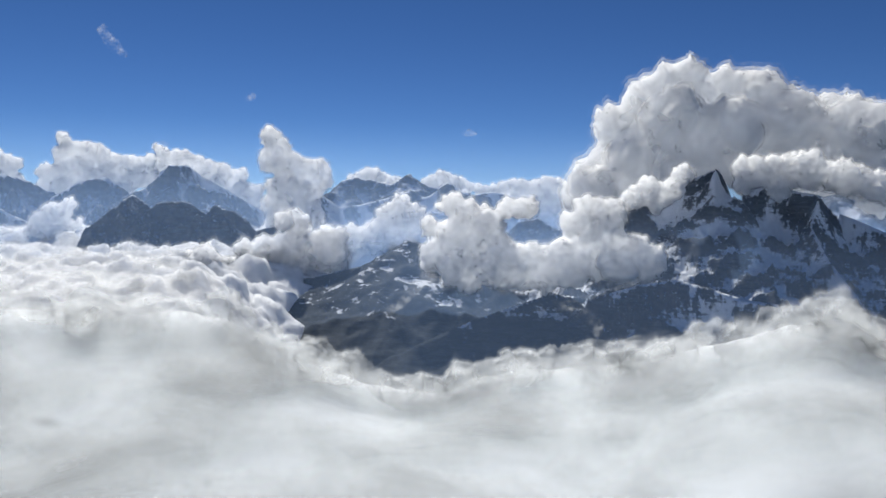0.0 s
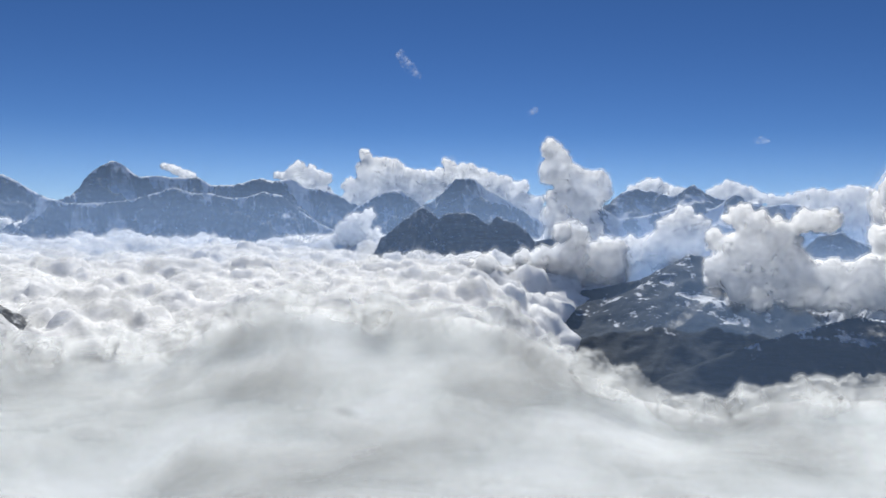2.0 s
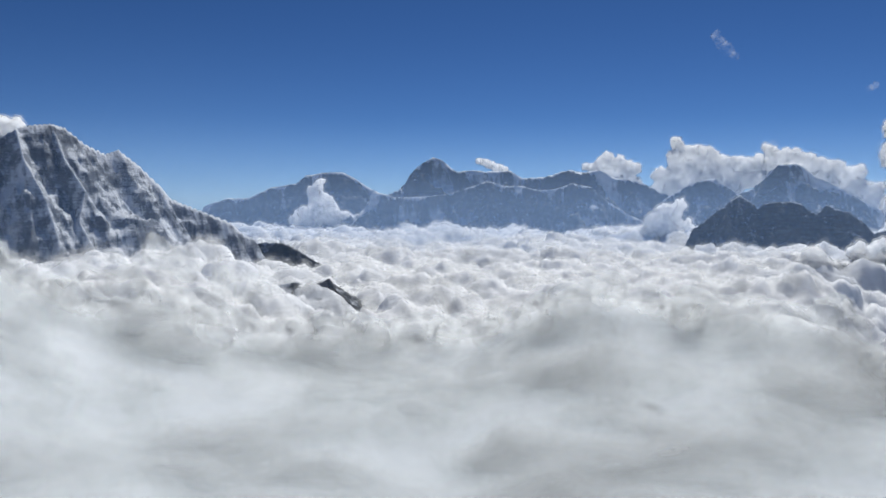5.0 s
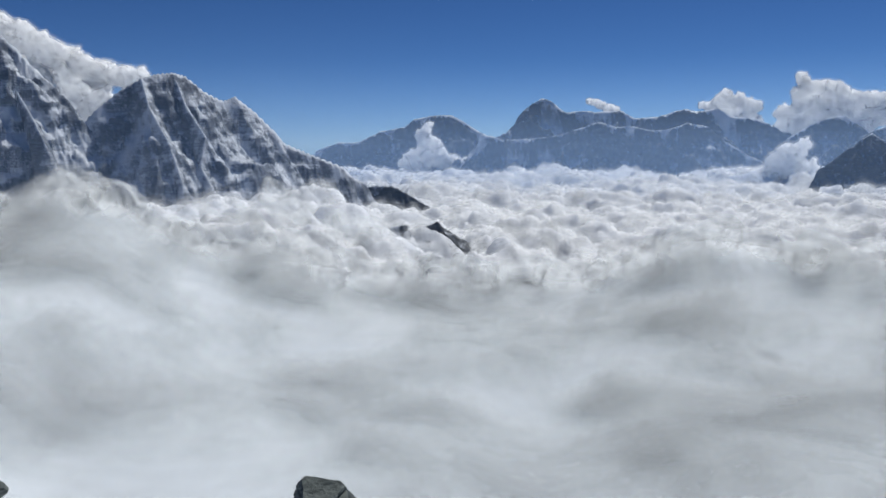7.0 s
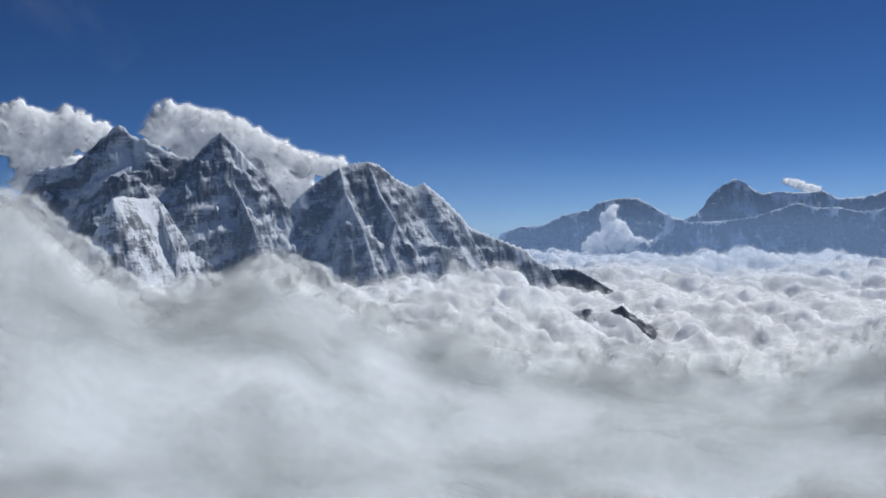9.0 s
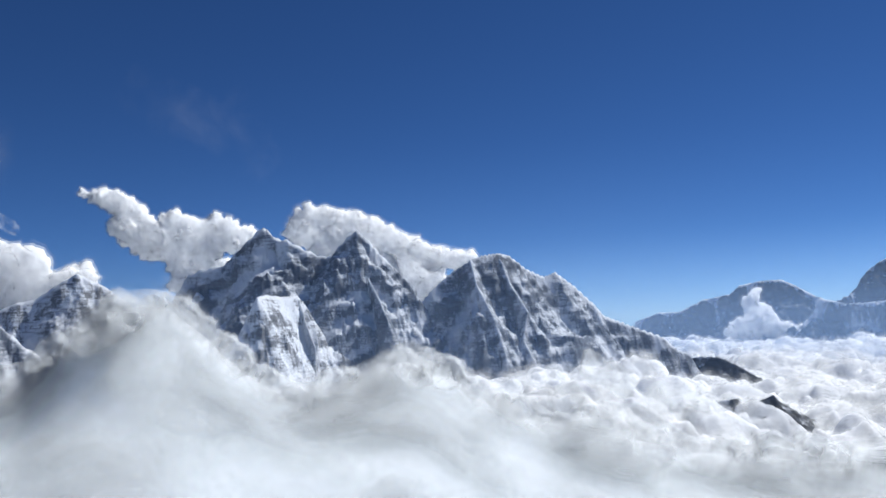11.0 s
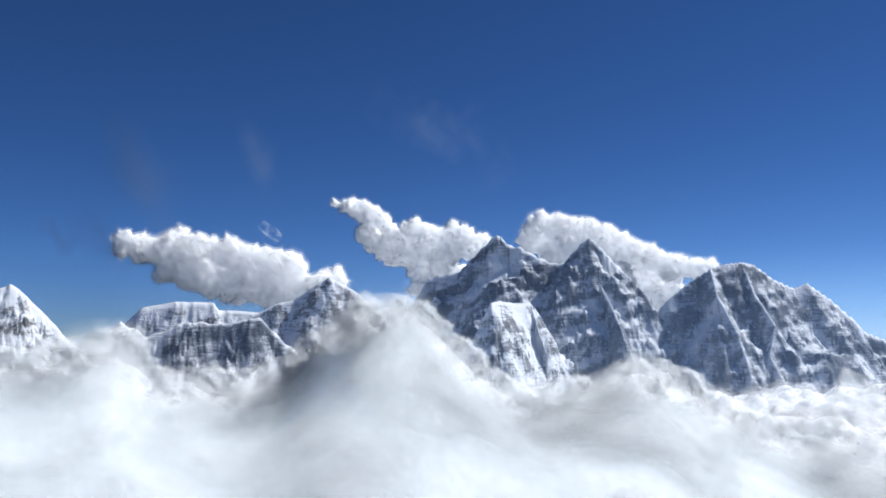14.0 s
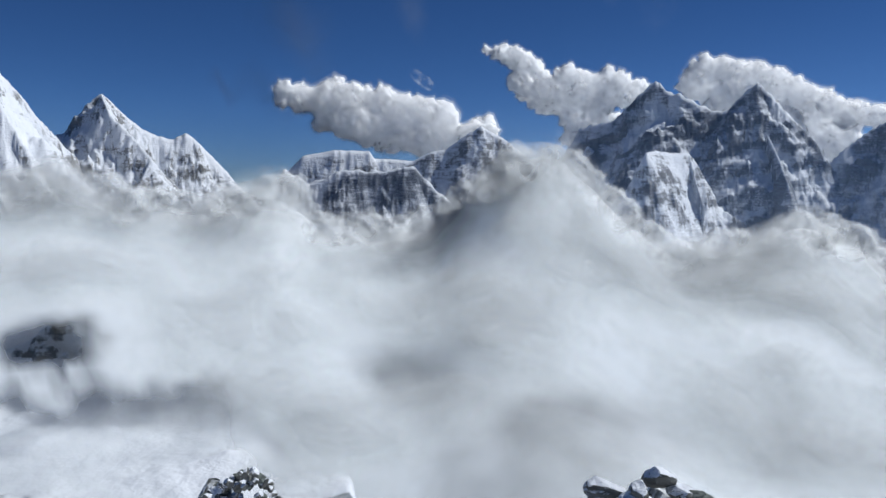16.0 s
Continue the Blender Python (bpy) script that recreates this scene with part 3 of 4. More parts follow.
LACE = [(3.7, -7.3, 0.32), (2.9, -6.8, 0.36), (2.3, -6.2, 0.40), (1.7, -5.5, 0.48), (0.9, -5.0, 0.56)]
BLOOM = [(25.2, 4.2, 0.40), (24.7, 3.5, 0.56), (23.7, 3.5, 0.56), (22.8, 3.3, 0.56), (23.3, 2.7, 0.71), (22.0, 2.7, 0.59), (21.0, 2.6, 0.56), (19.9,
    2.7, 0.56), (24.3, 2.3, 0.63), (26.0, 1.9, 0.71), (23.7, 1.9, 0.79), (21.8, 1.8, 0.87), (25.2, 3.1, 0.52), (24.7, 2.4, 0.72), (23.7, 2.4, 0.72),
    (22.7, 2.2, 0.72), (23.3, 1.6, 0.93), (22.0, 1.6, 0.77), (21.0, 1.5, 0.72), (19.9, 1.6, 0.72), (24.3, 1.2, 0.82), (26.0, 0.8, 0.93), (23.7, 0.8,
    1.03), (21.8, 0.7, 1.13)]
BLOOM_B = [(19.5, 3.7, 0.36), (18.8, 3.1, 0.56), (17.5, 3.1, 0.63), (16.2, 2.5, 0.59), (15.1, 2.2, 0.59), (16.9, 2.2, 0.63), (14.0, 2.0, 0.59), (14.7,
    0.8, 0.99), (13.2, 0.7, 0.87), (15.4, 0.3, 0.87), (19.5, 2.6, 0.46), (18.7, 2.0, 0.72), (17.4, 2.0, 0.82), (16.1, 1.5, 0.77), (15.0, 1.1, 0.77),
    (16.9, 1.1, 0.82), (14.0, 0.9, 0.77), (14.7, -0.2, 1.29), (13.2, -0.4, 1.13), (15.4, -0.8, 1.13)]
HEART = [(29.6, 3.1, 0.48), (30.2, 2.7, 0.48), (28.8, 2.7, 0.63), (27.8, 2.3, 0.56), (31.0, 2.5, 0.40), (29.6, 2.0, 0.62), (30.2, 1.6, 0.62), (28.8,
    1.6, 0.82), (27.8, 1.2, 0.72), (31.0, 1.4, 0.52)]
CAP = [(38.5, 2.9, 0.28), (37.9, 2.7, 0.36), (37.3, 2.4, 0.36), (36.7, 2.3, 0.28), (38.5, 1.8, 0.36), (37.9, 1.6, 0.46), (37.3, 1.3, 0.46), (36.7,
    1.2, 0.36)]
PLUME = [(49.6, 1.3, 0.40), (50.1, 0.6, 0.56), (49.8, -0.2, 0.56), (50.0, -0.9, 0.63), (49.1, -1.1, 0.71), (48.0, -1.3, 0.79), (50.7, -0.9, 0.71),
    (48.9, -0.5, 0.63), (49.2, 0.1, 0.52), (50.0, -1.3, 0.79), (51.2, -1.3, 0.56), (47.0, -1.5, 0.71)]
LID_A = [(79.9, 7.8, 0.99), (78.3, 7.4, 1.19), (76.7, 7.1, 1.27), (74.8, 6.2, 1.27), (73.0, 5.4, 1.19), (71.3, 4.7, 1.03), (69.8, 4.5, 0.87), (68.5,
    4.7, 0.56), (72.2, 3.4, 0.99), (74.1, 4.1, 1.19), (76.8, 5.3, 1.39), (80.7, 6.7, 1.19), (72.2, 2.2, 0.48), (76.0, 4.5, 1.59), (73.8, 2.9, 1.39),
    (71.8, 2.8, 0.99), (78.0, 5.8, 1.39), (79.4, 5.8, 1.11), (78.8, 5.2, 0.99), (80.3, 7.3, 1.11), (72.7, 1.9, 0.79), (71.0, 2.8, 0.99)]
LID_B = [(94.6, 9.3, 0.36), (92.7, 8.8, 0.95), (91.6, 8.1, 1.03), (92.2, 7.1, 1.03), (89.0, 7.5, 0.95), (87.5, 6.8, 1.11), (89.5, 6.1, 1.27), (87.1,
    5.5, 1.27), (85.5, 6.8, 0.99), (84.7, 6.0, 0.99), (88.7, 4.7, 0.99), (86.3, 4.1, 1.39), (88.3, 3.5, 1.19), (90.8, 7.1, 1.11), (90.2, 5.7, 1.11),
    (91.8, 6.5, 0.99), (84.3, 6.6, 0.87), (86.3, 7.6, 0.71), (93.7, 9.2, 0.48)]
LID_C = [(108.6, 6.1, 0.95), (107.0, 5.7, 1.11), (105.1, 6.1, 1.27), (103.0, 5.8, 1.27), (101.3, 5.4, 1.35), (99.2, 5.0, 1.39), (97.4, 4.5, 1.39),
    (105.7, 4.7, 1.19), (103.3, 4.0, 1.51), (100.9, 3.6, 1.51), (98.5, 3.3, 1.51), (96.3, 3.1, 1.19), (94.8, 3.5, 1.39), (98.1, 2.4, 1.39)]
COLLAR = [(16.4, -4.2, 1.51), (17.9, -4.0, 0.79), (14.9, -4.3, 0.87), (11.1, -1.2, 0.79)]
FLECK_A = [(22.7, 10.9, 0.36), (22.3, 10.4, 0.44), (21.8, 9.9, 0.36), (21.4, 9.6, 0.24)]
FLECK_B = [(13.6, 7.1, 0.20), (13.2, 7.3, 0.24)]
FLECK_C = [(-1.4, 5.1, 0.20), (-1.8, 5.2, 0.28), (-2.1, 5.1, 0.16)]
FLECK_D = [(99.5, 7.5, 0.40), (99.0, 7.2, 0.44), (98.6, 6.9, 0.36)]
RAMP = [(25.6, -1.0, 1.11), (26.4, -2.2, 1.39), (24.4, -1.8, 0.79), (27.5, -2.6, 1.19), (29.1, -3.1, 1.19), (25.2, -3.4, 1.19), (23.6, -3.8, 0.63),
    (24.8, -0.2, 0.56), (28.3, -3.8, 1.39), (30.7, -3.5, 1.19), (32.3, -2.9, 0.79), (29.9, -2.1, 0.71), (23.6, -2.8, 0.63)]
HORIZON = [(6.5, 1.8, 0.40), (5.7, 2.1, 0.48), (4.8, 2.3, 0.48), (3.8, 1.8, 0.48), (2.8, 1.6, 0.48), (1.0, 1.7, 0.56), (0.2, 2.1, 0.59), (-0.6, 1.9,
    0.56), (-1.8, 1.4, 0.48), (-3.0, 1.2, 0.48), (-4.1, 1.4, 0.56), (-5.1, 1.6, 0.56), (-6.1, 1.3, 0.71), (-7.1, 1.5, 0.79), (-8.0, 1.6, 0.71), (-8.8,
    0.9, 0.87), (-9.6, 0.5, 0.79), (-7.3, 0.1, 0.99), (-8.1, -0.9, 1.19), (-6.1, -0.1, 0.87), (-8.8, -0.5, 0.99), (-8.4, 0.3, 0.99), (6.5, 0.7, 0.52),
    (5.7, 1.0, 0.62), (4.8, 1.2, 0.62), (3.8, 0.7, 0.62), (2.8, 0.5, 0.62), (1.0, 0.6, 0.72), (0.2, 1.0, 0.77), (-0.6, 0.8, 0.72), (-1.8, 0.3, 0.62),
    (-3.0, 0.1, 0.62), (-4.2, 0.3, 0.72), (-5.1, 0.6, 0.72), (-6.1, 0.2, 0.93), (-7.1, 0.4, 1.03), (-8.1, 0.5, 0.93), (-8.8, -0.2, 1.13), (-9.6, -0.6,
    1.03), (-7.3, -1.0, 1.29), (-8.1, -2.0, 1.55), (-6.1, -1.2, 1.13), (-8.9, -1.6, 1.29), (-8.5, -0.8, 1.29)]
BILLOW_B = [(73.2, -2.7, 1.67), (75.1, -3.9, 1.67), (71.1, -4.0, 1.67), (77.2, -4.6, 1.59), (68.8, -5.4, 1.39), (66.5, -6.0, 1.19), (73.4, -6.0,
    1.98), (75.7, -6.7, 1.98), (70.4, -7.3, 1.78), (78.7, -6.8, 1.78)]
BILLOW_C = [(-25.9, -7.0, 1.90), (-23.6, -8.1, 1.90), (-27.5, -8.3, 1.78), (-21.3, -9.1, 1.78), (-18.8, -10.1, 1.78), (-15.6, -11.0, 1.78), (-26.0,
    -10.3, 2.38), (-23.4, -11.1, 2.38), (-28.3, -11.3, 1.98), (-19.9, -12.2, 1.98)]
BILLOW_D = [(60.5, -3.5, 1.11), (58.5, -4.5, 1.11), (62.5, -5.3, 1.19), (56.1, -5.5, 1.11), (53.8, -6.1, 0.99), (59.7, -6.9, 1.51), (56.9, -7.5,
    1.27), (62.5, -7.7, 1.51)]
BILLOW_E = [(108.2, -0.9, 1.59), (109.8, -1.8, 1.78), (106.2, -3.4, 1.59), (111.6, -2.2, 1.78), (113.4, -2.5, 1.78), (104.3, -3.8, 1.59), (109.8,
    -4.8, 2.18), (106.1, -5.7, 1.98), (112.7, -5.2, 2.18)]
SCRAP = [(19.4, 3.8, 0.36), (18.9, 3.9, 0.24)]

# ---- ground ----
def ground_height(x, y):
    """The summit's snow dome, its flanks and the valley floor far below."""
    r = np.hypot(x, y)
    az = np.degrees(np.arctan2(-x, y))
    flank = -1.26 - 0.75 * (r - 6) + 9 * layered(x / 60, y / 60, 0 * x, 4) * np.clip((r - 8) / 100, 0, 1)
    z = np.where(r < 6, -0.035 * r * r, flank)
    z = np.maximum(z, -430 + 26 * layered(x / 500, y / 500, 3 + 0 * x, 5))
    shelf = np.clip((az - 86) / 18, 0, 1) * np.clip((175 - az) / 20, 0, 1)
    basin = -150 + 60 * np.clip((r - 500) / 600, 0, 1) + 10 * layered(x / 90, y / 90, 8 + 0 * x, 5)
    return np.where(r > 60, np.maximum(z, basin * shelf + -430 * (1 - shelf)), z)


ga = np.radians(np.linspace(-180, 180, 361))[None, :]
gr = np.concatenate([np.linspace(0.05, 7, 30), np.geomspace(7.4, 4950, 150)])[:, None]
gx, gy = -np.sin(ga) * gr, np.cos(ga) * gr
tagged(sheet("ground", gx, gy, ground_height(gx, gy), M_VALLEY),
       "dark brown valley slopes falling from a snowy summit", "ground", kind="structure")

ca = np.radians(np.linspace(92, 145, 180))[None, :]
cr = np.linspace(330, 1350, 150)[:, None]
cx, cy = -np.sin(ca) * cr, np.cos(ca) * cr
cz = ground_height(cx, cy) + 16 + 9 * np.maximum(layered(cx / 130, cy / 130, 2 + 0 * cx, 5, "ridged"), -0.2)
tagged(sheet("glacier", cx, cy, cz, M_GLACIER), "snow-covered glacier basin below the summit", "glacier", kind="structure")

# ---- mountains ----
massif("mountain", "twin-summited grey rock mountain dusted with snow", [
    ridge(TWIN, 1900, 1750), ridge(TWIN_LEFT, 1850, 1650), ridge(SLAB, 1420, 1580), ridge(SLAB_LOW, 1580, 1430), ridge(TWIN_RIB, 1830, 1600)],
    M_TWIN, slope=1.5, step=0.046, rows=440, seed=1.0, ledges=1.0, flute=0.2, rough=1.0, facets=1.2, spike=1.1, jag=2.6, terrace=0.12, most=560.0, others={1: M_SLAB, 2: M_SLAB, 3: M_SLAB})
massif("mountain", "wedge-shaped grey mountain with a snow-fluted face", [
    ridge(WEDGE, 1750, 2100), ridge(WEDGE_RIB, 1850, 1600), ridge(WEDGE_RIB2, 1800, 1600)], M_TWIN, slope=1.5, step=0.046, rows=440, seed=2.0, ledges=1.0, flute=0.35, rough=0.95, facets=1.0, spike=1.1, jag=2.6, terrace=0.1, most=580.0)
massif("mountain", "low dark rock tail of a mountain above the clouds", [ridge(WEDGE_TAIL, 2150, 2100)], M_DARK, slope=1.2, step=0.05, rows=120, seed=2.5, foot=-260)
massif("mountain", "broad far snow dome in blue shade", [ridge(FARDOME, 4300)], M_FAR, slope=1.35, seed=3.0, rough=1.7, facets=1.2, spike=4.0, jag=5.0, rows=210, crest_snow=0.25)
massif("mountain", "long far range of snow peaks in blue shade", [ridge(RANGE, 4250)], M_FAR, slope=1.35, seed=4.0, rough=1.7, facets=1.2, spike=4.0, jag=5.0, rows=210, crest_snow=0.25)
massif("mountain", "lower front ridge of a far snowy range", [ridge(RANGE_FRONT, 3900)], M_FAR, slope=1.35, seed=5.0, rough=1.7, facets=1.2, spike=4.0, jag=5.0, rows=210, crest_snow=0.25)
massif("mountain", "small far snowy knoll between clouds", [ridge(KNOLL, 4100)], M_FAR, slope=1.35, seed=6.0, rough=1.7, facets=1.2, spike=4.0, jag=5.0, rows=210, crest_snow=0.25)
massif("mountain", "far rounded blue mountain behind clouds", [ridge(DOME, 4000)], M_FAR, slope=1.35, seed=7.0, rough=1.7, facets=1.2, spike=4.0, jag=5.0, rows=210, crest_snow=0.25)
massif("mountain", "dark jagged rock mountain rising from clouds", [ridge(JAGGED, 3000)], M_DARK, slope=1.6, seed=8.0, jag=3.2, spike=5.0, rough=1.4, ledges=0.5)
massif("mountain", "distant range of snow-streaked dark peaks", [ridge(MIDRANGE, 3700)], M_EAST, slope=1.1, seed=9.0)
massif("mountain", "faint farthest snow peaks on the horizon", [ridge(BACKRANGE, 4400)], M_FAR, slope=1.0, seed=10.0)
massif("mountain", "small dark rock tooth standing out of clouds", [ridge(ISLET, 2900)], M_DARK, slope=1.5, seed=11.0, jag=2.5, spike=4.0, foot=-300)
massif("mountain", "great dark mountain with snow patches under a cloud tower", [
    ridge(EAST, 2500), ridge(EAST_RIB, 2450, 2100), ridge(EAST_RIB2, 2450, 2000), ridge(BENCH, 2050)], M_EAST, slope=1.15, step=0.06, rows=420, seed=12.0, ledges=0.8, facets=1.3, rough=1.3, spike=1.2, terrace=0.2)
massif("mountain", "far snow peaks behind the dark mountain", [ridge(EASTFAR, 4200)], M_FAR, slope=1.0, seed=13.0)
massif("mountain", "dark valley spurs with traces of snow", [
    ridge(SPUR1, 2500, 2400), ridge(SPUR2, 1900, 2200), ridge(SPUR3, 2700, 2500)], M_SPUR, slope=0.85, rows=380, seed=14.0, flute=0.5, rough=0.5, spike=0.1, jag=0.25, facets=1.2)
massif("mountain", "flat-topped snow ridge above a dark rock wall", [ridge(SOUTH, 1700), ridge(SOUTH_LOW, 1550, 1500)], M_SLAB, others={1: M_TWIN}, slope=1.6, step=0.05, rows=300, seed=15.0, ledges=0.6, flute=1.0, spike=1.0, jag=2.4, terrace=0.15, most=420.0)
massif("mountain", "sunlit white pyramid peak of fluted snow", [ridge(WHITE, 1500), ridge(WHITE_RIB, 1480, 1300)], M_WHITE, slope=1.6, step=0.04, rows=420, seed=16.0, ledges=0.7, flute=2.2, rough=1.0, spike=1.4, jag=4.0)
massif("mountain", "steep white snow peak with a shaded flank", [ridge(WHITE2, 1250, 1450), ridge(WHITE2_RIB, 1240, 1130)], M_WHITE, slope=1.7, step=0.05, rows=340, seed=17.0, ledges=0.6, flute=2.0, rough=0.9, spike=1.2, jag=3.6)
massif("mountain", "snow-covered rock crag in mist above a glacier", [ridge(CRAG, 620)], M_SLAB, slope=1.3, step=0.08, rows=220, seed=18.0, rough=1.8, jag=3.0, spike=3.0, foot=-200)
massif("mountain", "dark blue-grey rock wall seen through thin mist", [ridge(VEILED, 640)], M_TWIN, slope=1.4, step=0.07, rows=160, seed=21.0, rough=1.2, jag=2.0, spike=1.5, foot=-230)
massif("mountain", "bare grey rock shoulder below a snow basin", [ridge(SHOULDER, 360, 400)], M_TWIN, slope=0.9, step=0.09, rows=140, seed=22.0, rough=0.8, jag=2.0, foot=-190)
massif("mountain", "dark rock crest just breaking through the clouds", [ridge([(a, e + 0.3) for a, e in SEAROCK], 1500)], M_DARK, slope=1.1, step=0.05, rows=140, seed=19.0, jag=3.0, foot=-230)

# ---- clouds ----
sa = np.radians(np.linspace(-40, 112, 760))[None, :]
sr = np.geomspace(900, 4850, 210)[:, None]
sx, sy = -np.sin(sa) * sr, np.cos(sa) * sr
saz = np.degrees(sa) + 0 * sr
edge = saz + 4 * layered(sx / 300, sy / 300, 2 + 0 * sx, 4)
gap = np.clip((17 - edge) / 9, 0, 1) * np.clip((2800 - sr) / 500, 0, 1)
swell = layered(sx / 700, sy / 700, 1.5 + 0 * sx, 3)
warp = layered(sx / 110, sy / 110, 7.5 + 0 * sx, 4)
turn = layered(sx / 110, sy / 110, 27.5 + 0 * sx, 4)
puffs = sum(w * domes(sx / c + 85 / c * warp, sy / c + 85 / c * turn, i) for i, (c, w) in enumerate(((230, 0.33), (105, 0.32), (52, 0.18), (26, 0.07))))
puffs = puffs + 0.12 * layered(sx / 70 + 0.5 * turn, sy / 70 + 0.5 * warp, 4.5 + 0 * sx, 3, "billow", 0.5)
sz = -190 + 60 * np.clip((saz - 50) / 8, 0, 1) * np.clip((2300 - sr) / 500, 0, 1) + 55 * np.clip((sr - 2000) / 1500, 0, 1) + 40 * swell + 135 * puffs - 62 - 260 * gap - 160 * np.clip((1090 - sr) / 150, 0, 1)
tagged(sheet("cloud_sea", sx, sy, sz, M_SEA), "sunlit sea of white billowing clouds", "cloud sea", kind="stuff")
for lift, much in ((5, 0.3), (11, 0.17), (19, 0.04)):
    ob = tagged(sheet("cloud_sea_wisps", sx[::2, ::2], sy[::2, ::2], (sz + lift + 8 * warp)[::2, ::2], M_SEA_WISPS), "torn white wisps over a sea of clouds", "cloud sea", kind="stuff")
    set_density(ob, (much - 0.7 * gap[::2, ::2]).ravel())

BANK = [p for p in BANK_A if p[0] < 36] + [p for p in BANK_B if 36 <= p[0] < 97.5] + [p for p in BANK_C if p[0] >= 97.5]
ba = np.linspace(-40, 135, 350)[None, :]
bv = np.concatenate([np.linspace(0, 0.68, 26), np.linspace(0.69, 1, 40), np.linspace(1.03, 1.5, 6)])[:, None]
top = smooth_at(ba, BANK)
wide = np.convolve(np.pad(top[0], 28, "edge"), np.hanning(57) / np.hanning(57).sum(), "valid")[None, :]
FAR = [(-40, 900), (10, 900), (40, 1100), (70, 1000), (90, 800), (135, 700)]
far = smooth_at(ba, FAR)


def bank(lift):
    """A layer of the fog bank: points and how thin it is there; lift 0 is its heart, 1 its outermost wisps."""
    v = np.minimum(bv, 1)
    rise = np.clip((v - 0.72) / 0.28, 0, 1)
    rise = rise * rise * (3 - 2 * rise)
    head = np.minimum(top - wide, 3.2)
    el = -34 + (wide + 34) * v + (head - 1.4 - 0.5 * np.clip((ba - 94) / 6, 0, 1)) * rise
    r = 220 + (far - 220) * v ** 1.6
    big = layered(ba / 16 + 0 * r, el / 11, 5 + 0 * r, 2)
    r = r * (1 - 0.05 * big) + np.maximum(bv - 1, 0) * 900
    el = el - np.maximum(bv - 1, 0) * 30
    x, y = -np.sin(np.radians(ba)) * r, np.cos(np.radians(ba)) * r
    heaps = layered(x / 210, y / 210, 6 + 0 * r, 3, "plain", 0.4)
    small = layered(x / 60, y / 60, 9 + 0.3 * heaps, 4, "billow", 0.5)
    low = np.clip((1.02 - v) / 0.25, 0.25, 1)
    z = EYE + r * np.tan(np.radians(el)) + 17 * low * heaps + 8 * rise * (small - 0.2) + lift * (8 + (13 + 8 * np.clip((ba - 94) / 6, 0, 1)) * rise + 0.01 * r) * (1 + 0.7 * layered(x / 85, y / 85, 30 + 9 * lift + 0 * r, 3))
    torn = layered(ba / 5 + 0 * r, el / 4, 12 + 0 * r, 4)
    thin = 1.5 * np.clip((ba - 106 + 5 * torn) / 8, 0, 1) * np.clip((-12.2 - el + 2.5 * torn) / 2.5, 0, 1) + 1.15 * np.exp(-((ba - 123.5) / 4.2) ** 2 - ((el + 11.0) / 2.2) ** 2) * (1 + 1.6 * torn)
    thin = thin + 0.75 * np.exp(-((ba - 26.3) / 1.5) ** 2 - ((el + 13.6 - 0.25 * (ba - 26.3)) / 0.55) ** 2) + 0.25 * np.exp(-((ba - 65.5) / 3) ** 2 - ((el + 16.5) / 1.6) ** 2)
    thin = thin + 0.7 * np.exp(-((ba - 101.2) / 4.2) ** 2 - ((el + 12.3) / 3.2) ** 2) * (1 + 0.8 * torn)
    thin = thin + 0.85 * np.clip((ba - 56) / 18, 0, 1) * np.clip((103 - ba) / 6, 0, 1) * np.clip((-6 - el) / 9, 0, 1) * (0.8 + 0.7 * layered(ba / 12 + 0 * r, el / 8, 17 + 0 * r, 3))
    thin = thin + 0.8 * np.clip((-15 - ba) / 12, 0, 1) * np.clip((-11 - el) / 8, 0, 1)
    thin = np.clip(thin, 0, 0.85 + 0.45 * np.clip((ba - 103) / 18, 0, 1))
    return x, y, z, thin


SKINS = 10
for i in range(SKINS):
    layer = i / (SKINS - 1)
    lx, ly, lz, thin = bank(layer)
    ob = tagged(sheet("fog_bank" if i == 0 else "fog_wisps", lx, ly, lz, M_BANK if i == 0 else M_FOG),
                "soft bank of white fog below the summit" if i == 0 else "thin wisps of white fog over a fog bank", "fog", kind="stuff")
    back = np.clip((bv - 1) / 0.12, 0, 1) * np.clip((ba - 97) / 4, 0, 1) if i == 0 else 0.04 * np.clip((bv - 0.95) / 0.05, 0, 1) + 0.25 * np.clip((bv - 1) / 0.2, 0, 1)
    set_density(ob, (-2 * back + (1.3 if i == 0 else 0.62 - 0.6 * layer) - (1.0 if i == 0 else 0.24) * thin).ravel())

for lumps, seed, away in ((BILLOW_B, 32, 1010), (BILLOW_C, 33, 950), (BILLOW_D, 34, 1080), (BILLOW_E, 35, 790)):
    cumulus("fog_billow", "soft white billow rising from a fog bank", lumps, away, seed, buds=5, shells=6, fluff=1.5, core=False, body=0.42, skin=M_PUFFS, coarse=0.22, group="billows of the fog bank")

rng = np.random.RandomState(77)
for i in range(14):
    lumps = []
    for a in np.arange(-36 + 12 * i, -24.5 + 12 * i, 1.25):
        at, rad = a + rng.uniform(-0.6, 0.6), rng.uniform(0.5, 1.7)
        el = float(smooth_at(at, BANK)) - rng.uniform(-0.2, 1.2) - 0.75 * rad
        lumps.append((at, el, rad, 0.98 * float(smooth_at(at, FAR)) * rng.uniform(0.92, 1.0)))
    cumulus("fog_billow", "soft white billows along the crest of a fog bank", lumps, 800, 50 + i, buds=5, shells=4, fluff=1.5, core=False, body=0.55, skin=M_PUFFS, coarse=0.24, group="billows of the fog bank")

